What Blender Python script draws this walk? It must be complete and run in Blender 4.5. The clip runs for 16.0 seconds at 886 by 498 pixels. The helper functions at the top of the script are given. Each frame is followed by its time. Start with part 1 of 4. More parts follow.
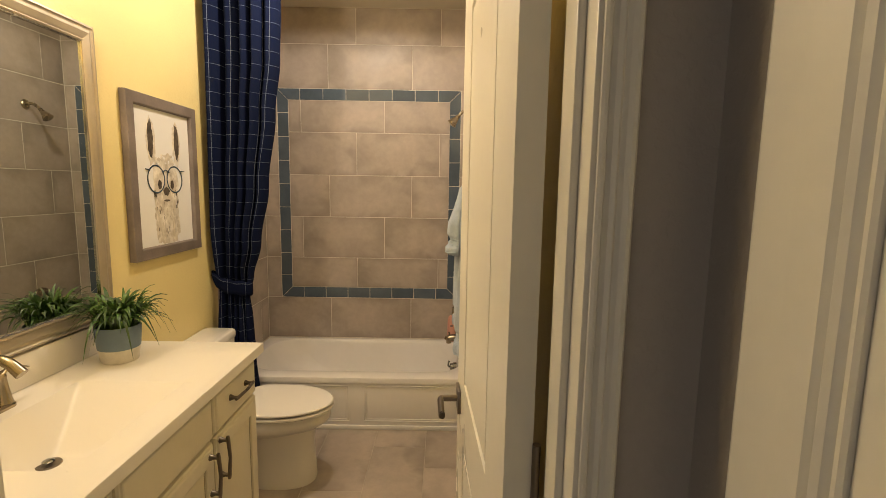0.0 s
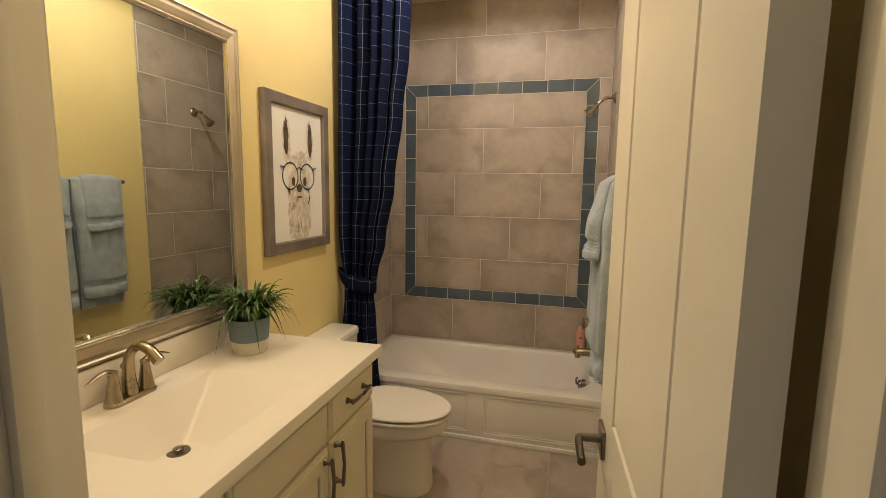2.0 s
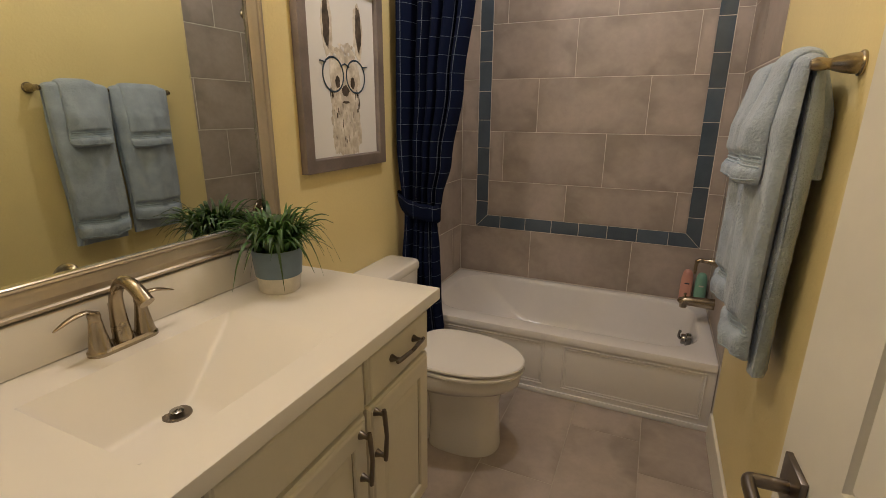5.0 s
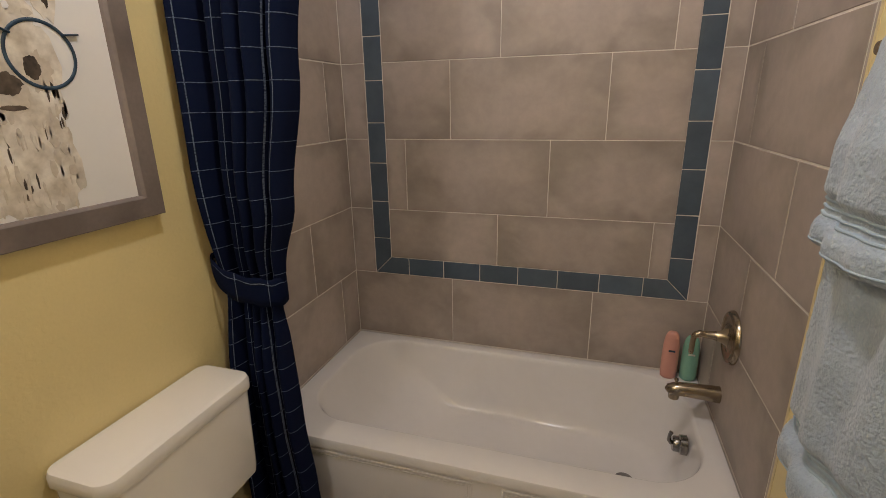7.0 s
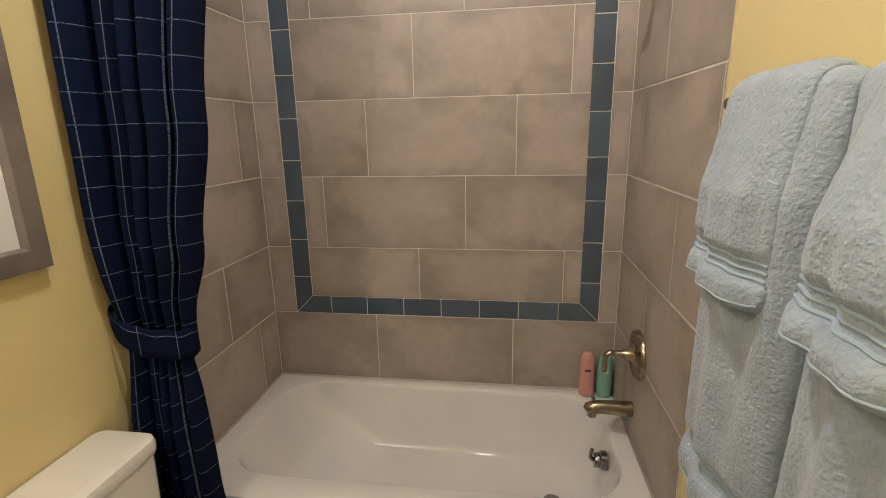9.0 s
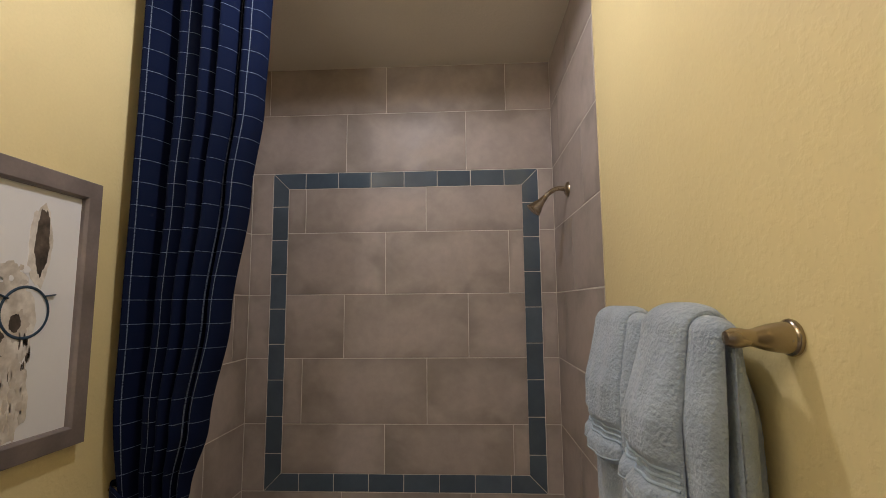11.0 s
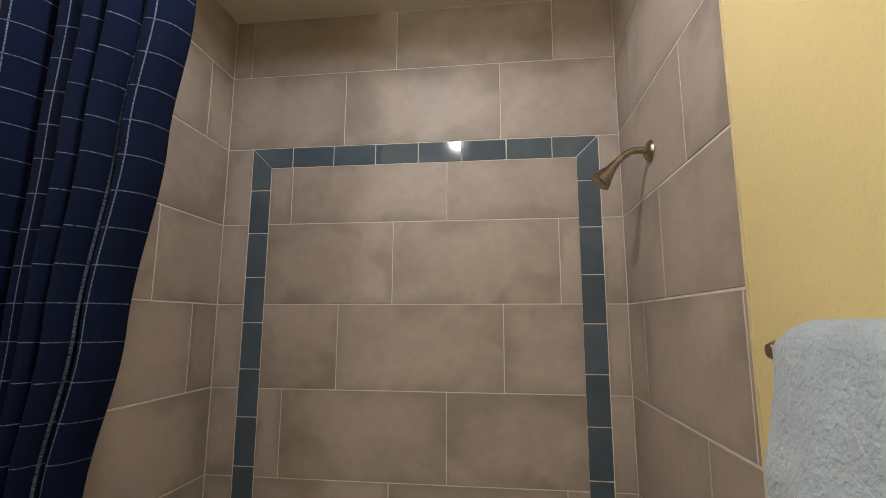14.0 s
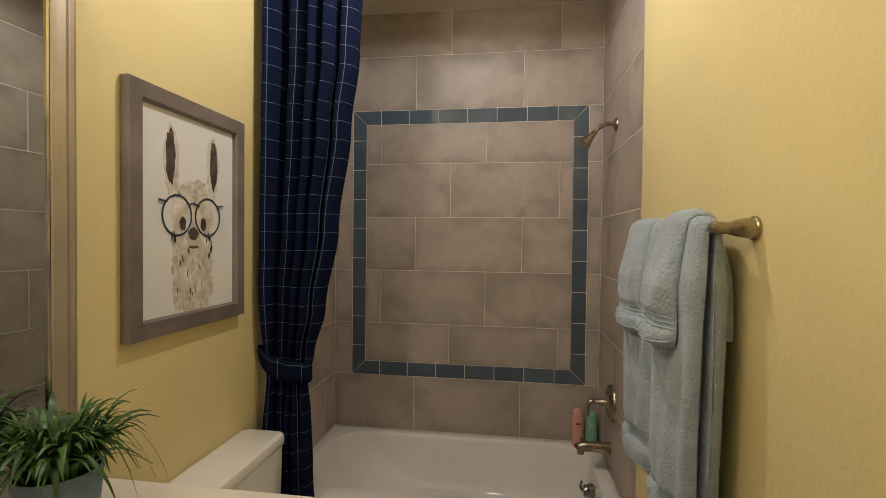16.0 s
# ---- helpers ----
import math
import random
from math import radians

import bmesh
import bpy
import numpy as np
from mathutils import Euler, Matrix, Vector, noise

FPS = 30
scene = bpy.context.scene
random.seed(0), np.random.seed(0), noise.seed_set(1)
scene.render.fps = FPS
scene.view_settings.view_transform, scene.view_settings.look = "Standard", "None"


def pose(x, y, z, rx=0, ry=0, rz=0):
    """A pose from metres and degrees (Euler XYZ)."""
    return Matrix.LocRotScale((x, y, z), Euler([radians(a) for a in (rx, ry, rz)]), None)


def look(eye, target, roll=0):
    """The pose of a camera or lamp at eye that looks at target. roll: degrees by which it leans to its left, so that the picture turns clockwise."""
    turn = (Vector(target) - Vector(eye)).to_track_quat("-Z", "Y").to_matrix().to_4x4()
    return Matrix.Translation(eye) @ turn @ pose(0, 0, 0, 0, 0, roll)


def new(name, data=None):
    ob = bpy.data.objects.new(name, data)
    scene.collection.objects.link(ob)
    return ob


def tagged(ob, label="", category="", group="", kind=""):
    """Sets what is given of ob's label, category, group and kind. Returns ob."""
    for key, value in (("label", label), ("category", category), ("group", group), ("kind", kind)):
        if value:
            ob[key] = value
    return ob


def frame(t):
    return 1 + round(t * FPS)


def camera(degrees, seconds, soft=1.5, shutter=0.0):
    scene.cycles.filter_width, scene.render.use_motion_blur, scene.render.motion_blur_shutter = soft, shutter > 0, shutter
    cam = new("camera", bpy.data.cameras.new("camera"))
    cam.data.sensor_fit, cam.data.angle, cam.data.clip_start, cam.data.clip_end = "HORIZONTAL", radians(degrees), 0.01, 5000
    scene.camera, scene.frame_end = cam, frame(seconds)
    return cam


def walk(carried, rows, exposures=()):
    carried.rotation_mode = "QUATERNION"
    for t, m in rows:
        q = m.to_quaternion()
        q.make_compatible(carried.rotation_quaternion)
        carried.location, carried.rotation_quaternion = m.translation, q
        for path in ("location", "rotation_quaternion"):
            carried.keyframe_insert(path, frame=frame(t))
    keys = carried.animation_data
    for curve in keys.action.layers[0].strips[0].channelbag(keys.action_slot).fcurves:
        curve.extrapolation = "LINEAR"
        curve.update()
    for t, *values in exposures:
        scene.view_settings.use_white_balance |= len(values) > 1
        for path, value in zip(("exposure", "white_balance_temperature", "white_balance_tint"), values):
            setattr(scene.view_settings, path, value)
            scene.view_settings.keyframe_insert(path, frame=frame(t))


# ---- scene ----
cam = camera(86.4, 16.0, soft=0.7)
PATH = [
    (0, (1.322, -3.548, 1.503), (1.329, -1.565, 1.246), 0.9),
    (0.5, (1.281, -3.489, 1.487), (1.061, -1.516, 1.241), 0.9),
    (1, (1.226, -3.469, 1.501), (0.861, -1.519, 1.248), 1.2),
    (1.5, (1.207, -3.427, 1.475), (0.767, -1.492, 1.222), 1.0),
    (2, (1.276, -3.35, 1.478), (0.776, -1.431, 1.22), 0.8),
    (2.5, (1.321, -3.308, 1.469), (0.739, -1.419, 1.163), 0.7),
    (3, (1.325, -3.265, 1.448), (0.652, -1.423, 1.054), 0.9),
    (3.5, (1.294, -3.212, 1.433), (0.55, -1.417, 0.962), 1.4),
    (3.7, (1.286, -3.193, 1.427), (0.514, -1.414, 0.935), 1.1),
    (5.8, (1.086, -2.546, 1.371), (0.316, -0.789, 0.805), -0.0),
    (6, (1.078, -2.421, 1.385), (0.347, -0.647, 0.821), -0.3),
    (6.5, (1.112, -2.173, 1.391), (0.427, -0.382, 0.823), -1.0),
    (7, (1.048, -1.929, 1.418), (0.475, -0.106, 0.829), -1.0),
    (7.5, (1.004, -1.724, 1.43), (0.549, 0.134, 0.846), -1.3),
    (8, (0.973, -1.67, 1.436), (0.631, 0.215, 0.859), -0.9),
    (8.2, (0.998, -1.688, 1.429), (0.658, 0.198, 0.856), -1.2),
    (10.3, (1.087, -2.331, 1.505), (0.984, -0.335, 1.447), -0.5),
    (10.5, (1.08, -2.334, 1.514), (0.987, -0.336, 1.543), -0.5),
    (11, (1.087, -2.321, 1.534), (0.99, -0.337, 1.765), -0.5),
    (11.5, (1.088, -2.22, 1.527), (0.979, -0.258, 1.902), -0.4),
    (12, (1.06, -1.987, 1.528), (0.926, -0.061, 2.052), -0.2),
    (12.5, (1.05, -1.751, 1.521), (0.921, 0.149, 2.133), -0.3),
    (13, (1.102, -1.583, 1.543), (0.954, 0.315, 2.154), -0.4),
    (13.5, (1.119, -1.584, 1.535), (0.922, 0.347, 2.018), -0.1),
    (14, (1.085, -1.713, 1.522), (0.846, 0.249, 1.825), 0.2),
    (14.5, (1.049, -1.923, 1.49), (0.785, 0.053, 1.644), 0.5),
    (15, (1.053, -2.154, 1.489), (0.778, -0.173, 1.546), 0.6),
    (15.5, (1.046, -2.385, 1.476), (0.774, -0.403, 1.472), 0.6),
    (16, (1.034, -2.69, 1.455), (0.749, -0.711, 1.416), 0.6),
]
EXPOSURES = [(0, 0.36, 7170, 13), (1.2, 0.22, 7020, 13), (2, 0.08, 6870, 13), (3.7, -0.02, 6410, 13), (5.8, -0.33, 5760, 19), (7, 0.0, 5630, 17), (8.2, 0.49, 5790, 12),
             (10.3, -0.39, 5590, 16), (11, -0.56, 5450, 18), (11.7, -0.63, 5300, 19), (13, -0.42, 5350, 18), (14, -0.1, 5470, 12), (14.5, -0.03, 5620, 10), (16, -0.31, 5850, 11)]
walk(cam, [(t, look(e, g, r)) for t, e, g, r in PATH], EXPOSURES)

# ---- light ----
# even dim background, added as fill for the hall
world = bpy.data.worlds.new("hall_fill_light")
scene.world = world
world.use_nodes = True
world.node_tree.nodes["Background"].inputs["Color"].default_value = (1.0, 0.95, 0.88, 1)
world.node_tree.nodes["Background"].inputs["Strength"].default_value = 0.33
BULB_WATTS = 5.4
CEILING_WATTS = 35.0
BULB_COLOUR = (1.0, 0.91, 0.78)

# room: x 0 mirror wall .. W towel wall, y 0 tub wall .. YD door wall, z 0 .. H
W, YD, YH, H = 1.524, -2.94, -3.065, 2.765
HALL_R = 1.60
DOOR_L, DOOR_R, DOOR_TOP = 0.718, 1.470, 2.05
COURSE, LEVEL0 = 0.3097, 0.655
TILE_Y = -0.806
MIRROR = (-2.895, -1.715, 0.974, 2.07)
VAN_Y0, VAN_Y1, VAN_X, VAN_Z = YD, -1.661, 0.592, 0.858


# ---- materials ----
def material(name):
    m = bpy.data.materials.new(name)
    m.use_nodes = True
    return m, m.node_tree, m.node_tree.nodes["Principled BSDF"]


def surface(name, colour, rough=0.5, metal=0.0, vary=0.12, scale=3.0, fine=60.0, bump=0.05, per_piece=0.0,
            tint=None, coat=0.0, sheen=0.0, rough_vary=0.08, detail=4.0, bump_dist=0.002):
    """A surface whose colour wanders at two scales, with fine relief; per_piece shifts it from object to object."""
    m, t, b = material(name)
    n, l = t.nodes, t.links
    co = n.new("ShaderNodeTexCoord")
    big = n.new("ShaderNodeTexNoise")
    big.inputs["Scale"].default_value, big.inputs["Detail"].default_value = scale, detail
    small = n.new("ShaderNodeTexNoise")
    small.inputs["Scale"].default_value, small.inputs["Detail"].default_value = fine, 3
    src = co.outputs["Object"]
    if per_piece:
        info = n.new("ShaderNodeObjectInfo")
        shift = n.new("ShaderNodeVectorMath")
        shift.operation = "SCALE"
        shift.inputs[0].default_value = (17.0, 31.0, 23.0)
        l.new(info.outputs["Random"], shift.inputs["Scale"])
        add = n.new("ShaderNodeVectorMath")
        l.new(src, add.inputs[0])
        l.new(shift.outputs[0], add.inputs[1])
        src = add.outputs[0]
    l.new(src, big.inputs["Vector"])
    l.new(src, small.inputs["Vector"])
    ramp = n.new("ShaderNodeMapRange")
    ramp.inputs["From Min"].default_value, ramp.inputs["From Max"].default_value = 0.3, 0.7
    l.new(big.outputs["Fac"], ramp.inputs["Value"])
    mix = n.new("ShaderNodeMix")
    mix.data_type = "RGBA"
    dark = tint or tuple(c * (1 - vary * 1.6) for c in colour)
    light = tuple(min(1, c * (1 + vary * 0.7)) for c in colour)
    mix.inputs["A"].default_value, mix.inputs["B"].default_value = (*dark, 1), (*light, 1)
    l.new(ramp.outputs[0], mix.inputs["Factor"])
    val = n.new("ShaderNodeHueSaturation")
    l.new(mix.outputs["Result"], val.inputs["Color"])
    k = n.new("ShaderNodeMapRange")
    k.inputs["From Min"].default_value, k.inputs["From Max"].default_value = 0.25, 0.75
    k.inputs["To Min"].default_value, k.inputs["To Max"].default_value = 1 - vary * 0.35, 1 + vary * 0.35
    l.new(small.outputs["Fac"], k.inputs["Value"])
    if per_piece:
        k2 = n.new("ShaderNodeMapRange")
        k2.inputs["To Min"].default_value, k2.inputs["To Max"].default_value = 1 - per_piece, 1 + per_piece
        l.new(info.outputs["Random"], k2.inputs["Value"])
        mul = n.new("ShaderNodeMath")
        mul.operation = "MULTIPLY"
        l.new(k.outputs[0], mul.inputs[0])
        l.new(k2.outputs[0], mul.inputs[1])
        l.new(mul.outputs[0], val.inputs["Value"])
    else:
        l.new(k.outputs[0], val.inputs["Value"])
    l.new(val.outputs["Color"], b.inputs["Base Color"])
    r = n.new("ShaderNodeMapRange")
    r.inputs["From Min"].default_value, r.inputs["From Max"].default_value = 0.3, 0.7
    r.inputs["To Min"].default_value, r.inputs["To Max"].default_value = max(0.02, rough - rough_vary), min(1, rough + rough_vary)
    l.new(big.outputs["Fac"], r.inputs["Value"])
    l.new(r.outputs[0], b.inputs["Roughness"])
    b.inputs["Metallic"].default_value = metal
    b.inputs["Coat Weight"].default_value = coat
    b.inputs["Sheen Weight"].default_value = sheen
    if bump:
        bp = n.new("ShaderNodeBump")
        bp.inputs["Strength"].default_value, bp.inputs["Distance"].default_value = bump, bump_dist
        l.new(small.outputs["Fac"], bp.inputs["Height"])
        l.new(bp.outputs[0], b.inputs["Normal"])
    return m


def orange_peel(name, colour):
    """Painted plaster with a knocked-down texture of small flat splats."""
    m = surface(name, colour, rough=0.55, vary=0.05, scale=1.5, fine=120, bump=0)
    t = m.node_tree
    n, l = t.nodes, t.links
    co = n.new("ShaderNodeTexCoord")
    a = n.new("ShaderNodeTexNoise")
    a.inputs["Scale"].default_value, a.inputs["Detail"].default_value = 62, 3.0
    l.new(co.outputs["Object"], a.inputs["Vector"])
    step = n.new("ShaderNodeMapRange")
    step.inputs["From Min"].default_value, step.inputs["From Max"].default_value = 0.48, 0.62
    l.new(a.outputs["Fac"], step.inputs["Value"])
    bp = n.new("ShaderNodeBump")
    bp.inputs["Strength"].default_value, bp.inputs["Distance"].default_value = 0.21, 0.0018
    l.new(step.outputs[0], bp.inputs["Height"])
    l.new(bp.outputs[0], n["Principled BSDF"].inputs["Normal"])
    return m


def fired_stone(name, colour, rough):
    """Stone-look tile: soft clouds that differ from tile to tile, smoked towards its printed edges, with faint flecks."""
    m, t, b = material(name)
    n, l = t.nodes, t.links
    co, info = n.new("ShaderNodeTexCoord"), n.new("ShaderNodeObjectInfo")
    shift = n.new("ShaderNodeVectorMath")
    shift.operation = "SCALE"
    shift.inputs[0].default_value = (17.0, 31.0, 23.0)
    l.new(info.outputs["Random"], shift.inputs["Scale"])
    at = n.new("ShaderNodeVectorMath")
    l.new(co.outputs["Object"], at.inputs[0])
    l.new(shift.outputs[0], at.inputs[1])

    def noise(scale, detail, warp=0.0, soft=0.5):
        k = n.new("ShaderNodeTexNoise")
        k.inputs["Scale"].default_value, k.inputs["Detail"].default_value = scale, detail
        k.inputs["Distortion"].default_value, k.inputs["Roughness"].default_value = warp, soft
        l.new(at.outputs[0], k.inputs["Vector"])
        return k.outputs["Fac"]

    def span(src, a, b_, c, d):
        k = n.new("ShaderNodeMapRange")
        k.interpolation_type = "SMOOTHSTEP"
        for key, v in (("From Min", a), ("From Max", b_), ("To Min", c), ("To Max", d)):
            k.inputs[key].default_value = v
        l.new(src, k.inputs["Value"])
        return k.outputs[0]

    def math_node(op, a, b_):
        k = n.new("ShaderNodeMath")
        k.operation = op
        for i, v in enumerate((a, b_)):
            if isinstance(v, (int, float)):
                k.inputs[i].default_value = v
            else:
                l.new(v, k.inputs[i])
        return k.outputs[0]

    # distance to the tile's edge from its own box, frayed by noise
    sep = n.new("ShaderNodeSeparateXYZ")
    l.new(co.outputs["Generated"], sep.inputs[0])
    ax = math_node("ABSOLUTE", math_node("SUBTRACT", sep.outputs["X"], 0.5), 0)
    ay = math_node("ABSOLUTE", math_node("SUBTRACT", sep.outputs["Y"], 0.5), 0)
    edge = math_node("MAXIMUM", ax, ay)
    frayed = math_node("ADD", edge, math_node("MULTIPLY", noise(3.2, 3.5, 0.9), 1.15))
    smoke = span(frayed, 0.84, 1.26, 0.0, 1.0)
    cloud = span(noise(2.4, 3.5, 0.9, 0.55), 0.34, 0.68, 0.0, 1.0)
    fleck = span(noise(26.0, 5.0, 0.0, 0.62), 0.3, 0.7, 0.955, 1.045)
    tone = math_node("SUBTRACT", math_node("ADD", 0.97, math_node("MULTIPLY", cloud, 0.17)), math_node("MULTIPLY", smoke, 0.22))
    tone = math_node("MULTIPLY", tone, fleck)
    tone = math_node("MULTIPLY", tone, span(info.outputs["Random"], 0.0, 1.0, 0.965, 1.035))
    mix = n.new("ShaderNodeMix")
    mix.data_type = "RGBA"
    mix.inputs["A"].default_value = (*colour, 1)
    mix.inputs["B"].default_value = (colour[0] * 0.93, colour[1] * 0.93, colour[2] * 0.90, 1)
    l.new(smoke, mix.inputs["Factor"])
    hsv = n.new("ShaderNodeHueSaturation")
    l.new(mix.outputs["Result"], hsv.inputs["Color"])
    l.new(tone, hsv.inputs["Value"])
    l.new(hsv.outputs["Color"], b.inputs["Base Color"])
    l.new(span(cloud, 0.0, 1.0, rough - 0.05, rough + 0.07), b.inputs["Roughness"])
    bp = n.new("ShaderNodeBump")
    bp.inputs["Strength"].default_value, bp.inputs["Distance"].default_value = 0.06, 0.002
    l.new(noise(40.0, 4.0), bp.inputs["Height"])
    l.new(bp.outputs[0], b.inputs["Normal"])
    return m


YELLOW = orange_peel("yellow_wall_paint", (0.80, 0.67, 0.335))
CEILING_WHITE = orange_peel("ceiling_paint", (0.72, 0.66, 0.55))
HALL_PAINT = orange_peel("grey_hall_paint", (0.41, 0.375, 0.345))
TRIM = surface("white_trim_enamel", (0.80, 0.76, 0.66), rough=0.32, vary=0.04, scale=2, fine=40, bump=0.02)
GROUT = surface("pale_grout", (0.74, 0.69, 0.62), rough=0.9, vary=0.1, scale=12, fine=200, bump=0.1)
STONE_TILE = fired_stone("taupe_stone_tile", (0.405, 0.345, 0.305), 0.50)
FLOOR_TILE = fired_stone("taupe_floor_tile", (0.42, 0.355, 0.31), 0.42)
FLOOR_GROUT = surface("taupe_floor_grout", (0.50, 0.445, 0.385), rough=0.9, vary=0.12, scale=9, fine=200, bump=0.1)
GLASS_TILE = surface("blue_grey_glass_tile", (0.095, 0.127, 0.165), rough=0.07, vary=0.12, scale=6, fine=40, bump=0.01,
                     per_piece=0.12, rough_vary=0.03)
PORCELAIN = surface("white_porcelain", (0.82, 0.79, 0.75), rough=0.08, vary=0.02, scale=2, fine=20, bump=0.0, rough_vary=0.03)
ACRYLIC = surface("white_tub_acrylic", (0.80, 0.775, 0.765), rough=0.055, vary=0.03, scale=3, fine=30, bump=0.0, rough_vary=0.04)
MARBLE = surface("white_cultured_marble", (0.79, 0.745, 0.67), rough=0.38, vary=0.006, scale=1.2, fine=60, bump=0.0, rough_vary=0.01)
CABINET = surface("cream_cabinet_paint", (0.76, 0.71, 0.58), rough=0.4, vary=0.04, scale=3, fine=70, bump=0.03)
DARK_LINE = surface("dark_brown_line", (0.30, 0.25, 0.18), rough=0.6, vary=0.2, scale=12, fine=80)
NICKEL = surface("brushed_bronze_nickel", (0.39, 0.328, 0.235), rough=0.25, metal=1.0, vary=0.06, scale=10, fine=200, bump=0.02)
DARK_NICKEL = surface("dark_nickel", (0.23, 0.195, 0.16), rough=0.32, metal=1.0, vary=0.08, scale=10, fine=200, bump=0.02)
LIP = surface("polished_silver_lip", (0.72, 0.68, 0.60), rough=0.2, metal=1.0, vary=0.05, scale=10, fine=90)
CAULK = surface("cream_caulk", (0.74, 0.62, 0.34), rough=0.5, vary=0.1, scale=20, fine=120, bump=0.1)
CHROME = surface("polished_chrome", (0.30, 0.29, 0.275), rough=0.16, metal=1.0, vary=0.05)
BLUE_INK = surface("blue_black_ink", (0.03, 0.06, 0.10), rough=0.6, vary=0.3, scale=30)
BROWN_INK = surface("brown_ink", (0.10, 0.075, 0.055), rough=0.7, vary=0.5, scale=40)
WASH = surface("cream_brown_wash", (0.72, 0.68, 0.62), rough=0.7, vary=0.25, scale=26, fine=90, tint=(0.50, 0.44, 0.36), bump=0.01)
FRAME_SILVER = surface("champagne_silver_frame", (0.48, 0.415, 0.32), rough=0.42, metal=0.6, vary=0.08, scale=6, fine=90, bump=0.03)
FRAME_GREY = surface("grey_brown_wood_frame", (0.20, 0.165, 0.15), rough=0.5, vary=0.18, scale=8, fine=120, bump=0.05)
PAPER = surface("white_print_paper", (0.80, 0.79, 0.79), rough=0.7, vary=0.02, scale=3, fine=60, bump=0.01)
TOWEL = surface("pale_blue_terry", (0.39, 0.463, 0.56), rough=0.95, vary=0.12, scale=14, fine=150, bump=1.0, sheen=0.3, bump_dist=0.0042)
TOWEL_BAND = surface("woven_towel_band", (0.39, 0.48, 0.57), rough=0.85, vary=0.05, scale=20, fine=300, bump=0.15)
LEAF = surface("dark_green_leaf", (0.056, 0.130, 0.022), rough=0.42, vary=0.35, scale=9, fine=60, bump=0.05, per_piece=0.4)
POT_BLUE = surface("matt_blue_glaze", (0.15, 0.21, 0.27), rough=0.55, vary=0.08, scale=10, fine=90)
POT_WHITE = surface("matt_cream_stoneware", (0.66, 0.62, 0.54), rough=0.7, vary=0.08, scale=30, fine=200, bump=0.1)
SOIL = surface("dark_soil", (0.03, 0.022, 0.015), rough=1, vary=0.4, scale=30, fine=150, bump=0.6)
PINK = surface("pink_bottle", (0.68, 0.34, 0.27), rough=0.35, vary=0.04)
GREEN = surface("green_bottle", (0.22, 0.44, 0.33), rough=0.35, vary=0.04)
# near-black colour for the shade between toilet lid, seat and bowl
GAP_SHADE = surface("dark_gap_shade", (0.06, 0.054, 0.048), rough=0.7, vary=0.15, scale=20)
CARPET = surface("grey_hall_carpet", (0.22, 0.20, 0.18), rough=1, vary=0.3, scale=20, fine=300, bump=0.8)

MIRROR_GLASS, _, _b = material("mirror_silvering")
_b.inputs["Base Color"].default_value, _b.inputs["Metallic"].default_value, _b.inputs["Roughness"].default_value = (0.66, 0.69, 0.64, 1), 1, 0.012
SHADE, _, _b = material("frosted_lamp_glass")
_b.inputs["Base Color"].default_value = (0.9, 0.85, 0.75, 1)
_b.inputs["Emission Color"].default_value, _b.inputs["Emission Strength"].default_value = (1.0, 0.82, 0.6, 1), 2.0


# ---- mesh helpers ----
def place(name, bm, mat, parent=None, label="", smooth=False):
    me = bpy.data.meshes.new(name)
    bmesh.ops.recalc_face_normals(bm, faces=bm.faces[:])
    bm.to_mesh(me)
    bm.free()
    for mt in (mat if isinstance(mat, (list, tuple)) else [mat]):
        me.materials.append(mt)
    if smooth:
        me.shade_smooth()
        me.set_sharp_from_angle(angle=radians(38))
    ob = new(name, me)
    if parent:
        ob.parent = parent
    if label:
        tagged(ob, label)
    return ob


def part(name, bm, mat, parent, label="", smooth=True):
    return place(name, bm, mat, parent, label, smooth)


def thing(name, label, category, group="", at=(0, 0, 0)):
    ob = new(name)
    ob.location = at
    return tagged(ob, label, category, group)


def structure(name, bm, mat, label="", category="", smooth=False):
    return tagged(place(name, bm, mat, None, "", smooth), label, category, "", "structure")


def box(x0, x1, y0, y1, z0, z1, bevel=0.0, seg=2, bm=None):
    bm = bm or bmesh.new()
    lo, hi = Vector((min(x0, x1), min(y0, y1), min(z0, z1))), Vector((max(x0, x1), max(y0, y1), max(z0, z1)))
    v = [bm.verts.new((hi.x if i & 1 else lo.x, hi.y if i & 2 else lo.y, hi.z if i & 4 else lo.z)) for i in range(8)]
    fs = [bm.faces.new([v[i] for i in q]) for q in ((0, 2, 3, 1), (4, 5, 7, 6), (0, 1, 5, 4), (2, 6, 7, 3), (0, 4, 6, 2), (1, 3, 7, 5))]
    if bevel:
        es = list({e for f in fs for e in f.edges})
        bmesh.ops.bevel(bm, geom=es, offset=bevel, segments=seg, profile=0.5, affect="EDGES")
    return bm


def lathe(profile, n=32, axis="z", centre=(0, 0, 0), bm=None, squash=(1, 1)):
    """A turned body from (radius, height) pairs, closed at both ends."""
    bm = bm or bmesh.new()
    rings = []
    for r, h in profile:
        ring = []
        for i in range(n):
            a = 2 * math.pi * i / n
            u, v = r * math.cos(a) * squash[0], r * math.sin(a) * squash[1]
            p = {"z": (u, v, h), "x": (h, u, v), "y": (u, h, v)}[axis]
            ring.append(bm.verts.new(Vector(p) + Vector(centre)))
        rings.append(ring)
    for a, b in zip(rings, rings[1:]):
        for i in range(n):
            bm.faces.new((a[i], a[(i + 1) % n], b[(i + 1) % n], b[i]))
    bm.faces.new(rings[0])
    bm.faces.new(rings[-1])
    return bm


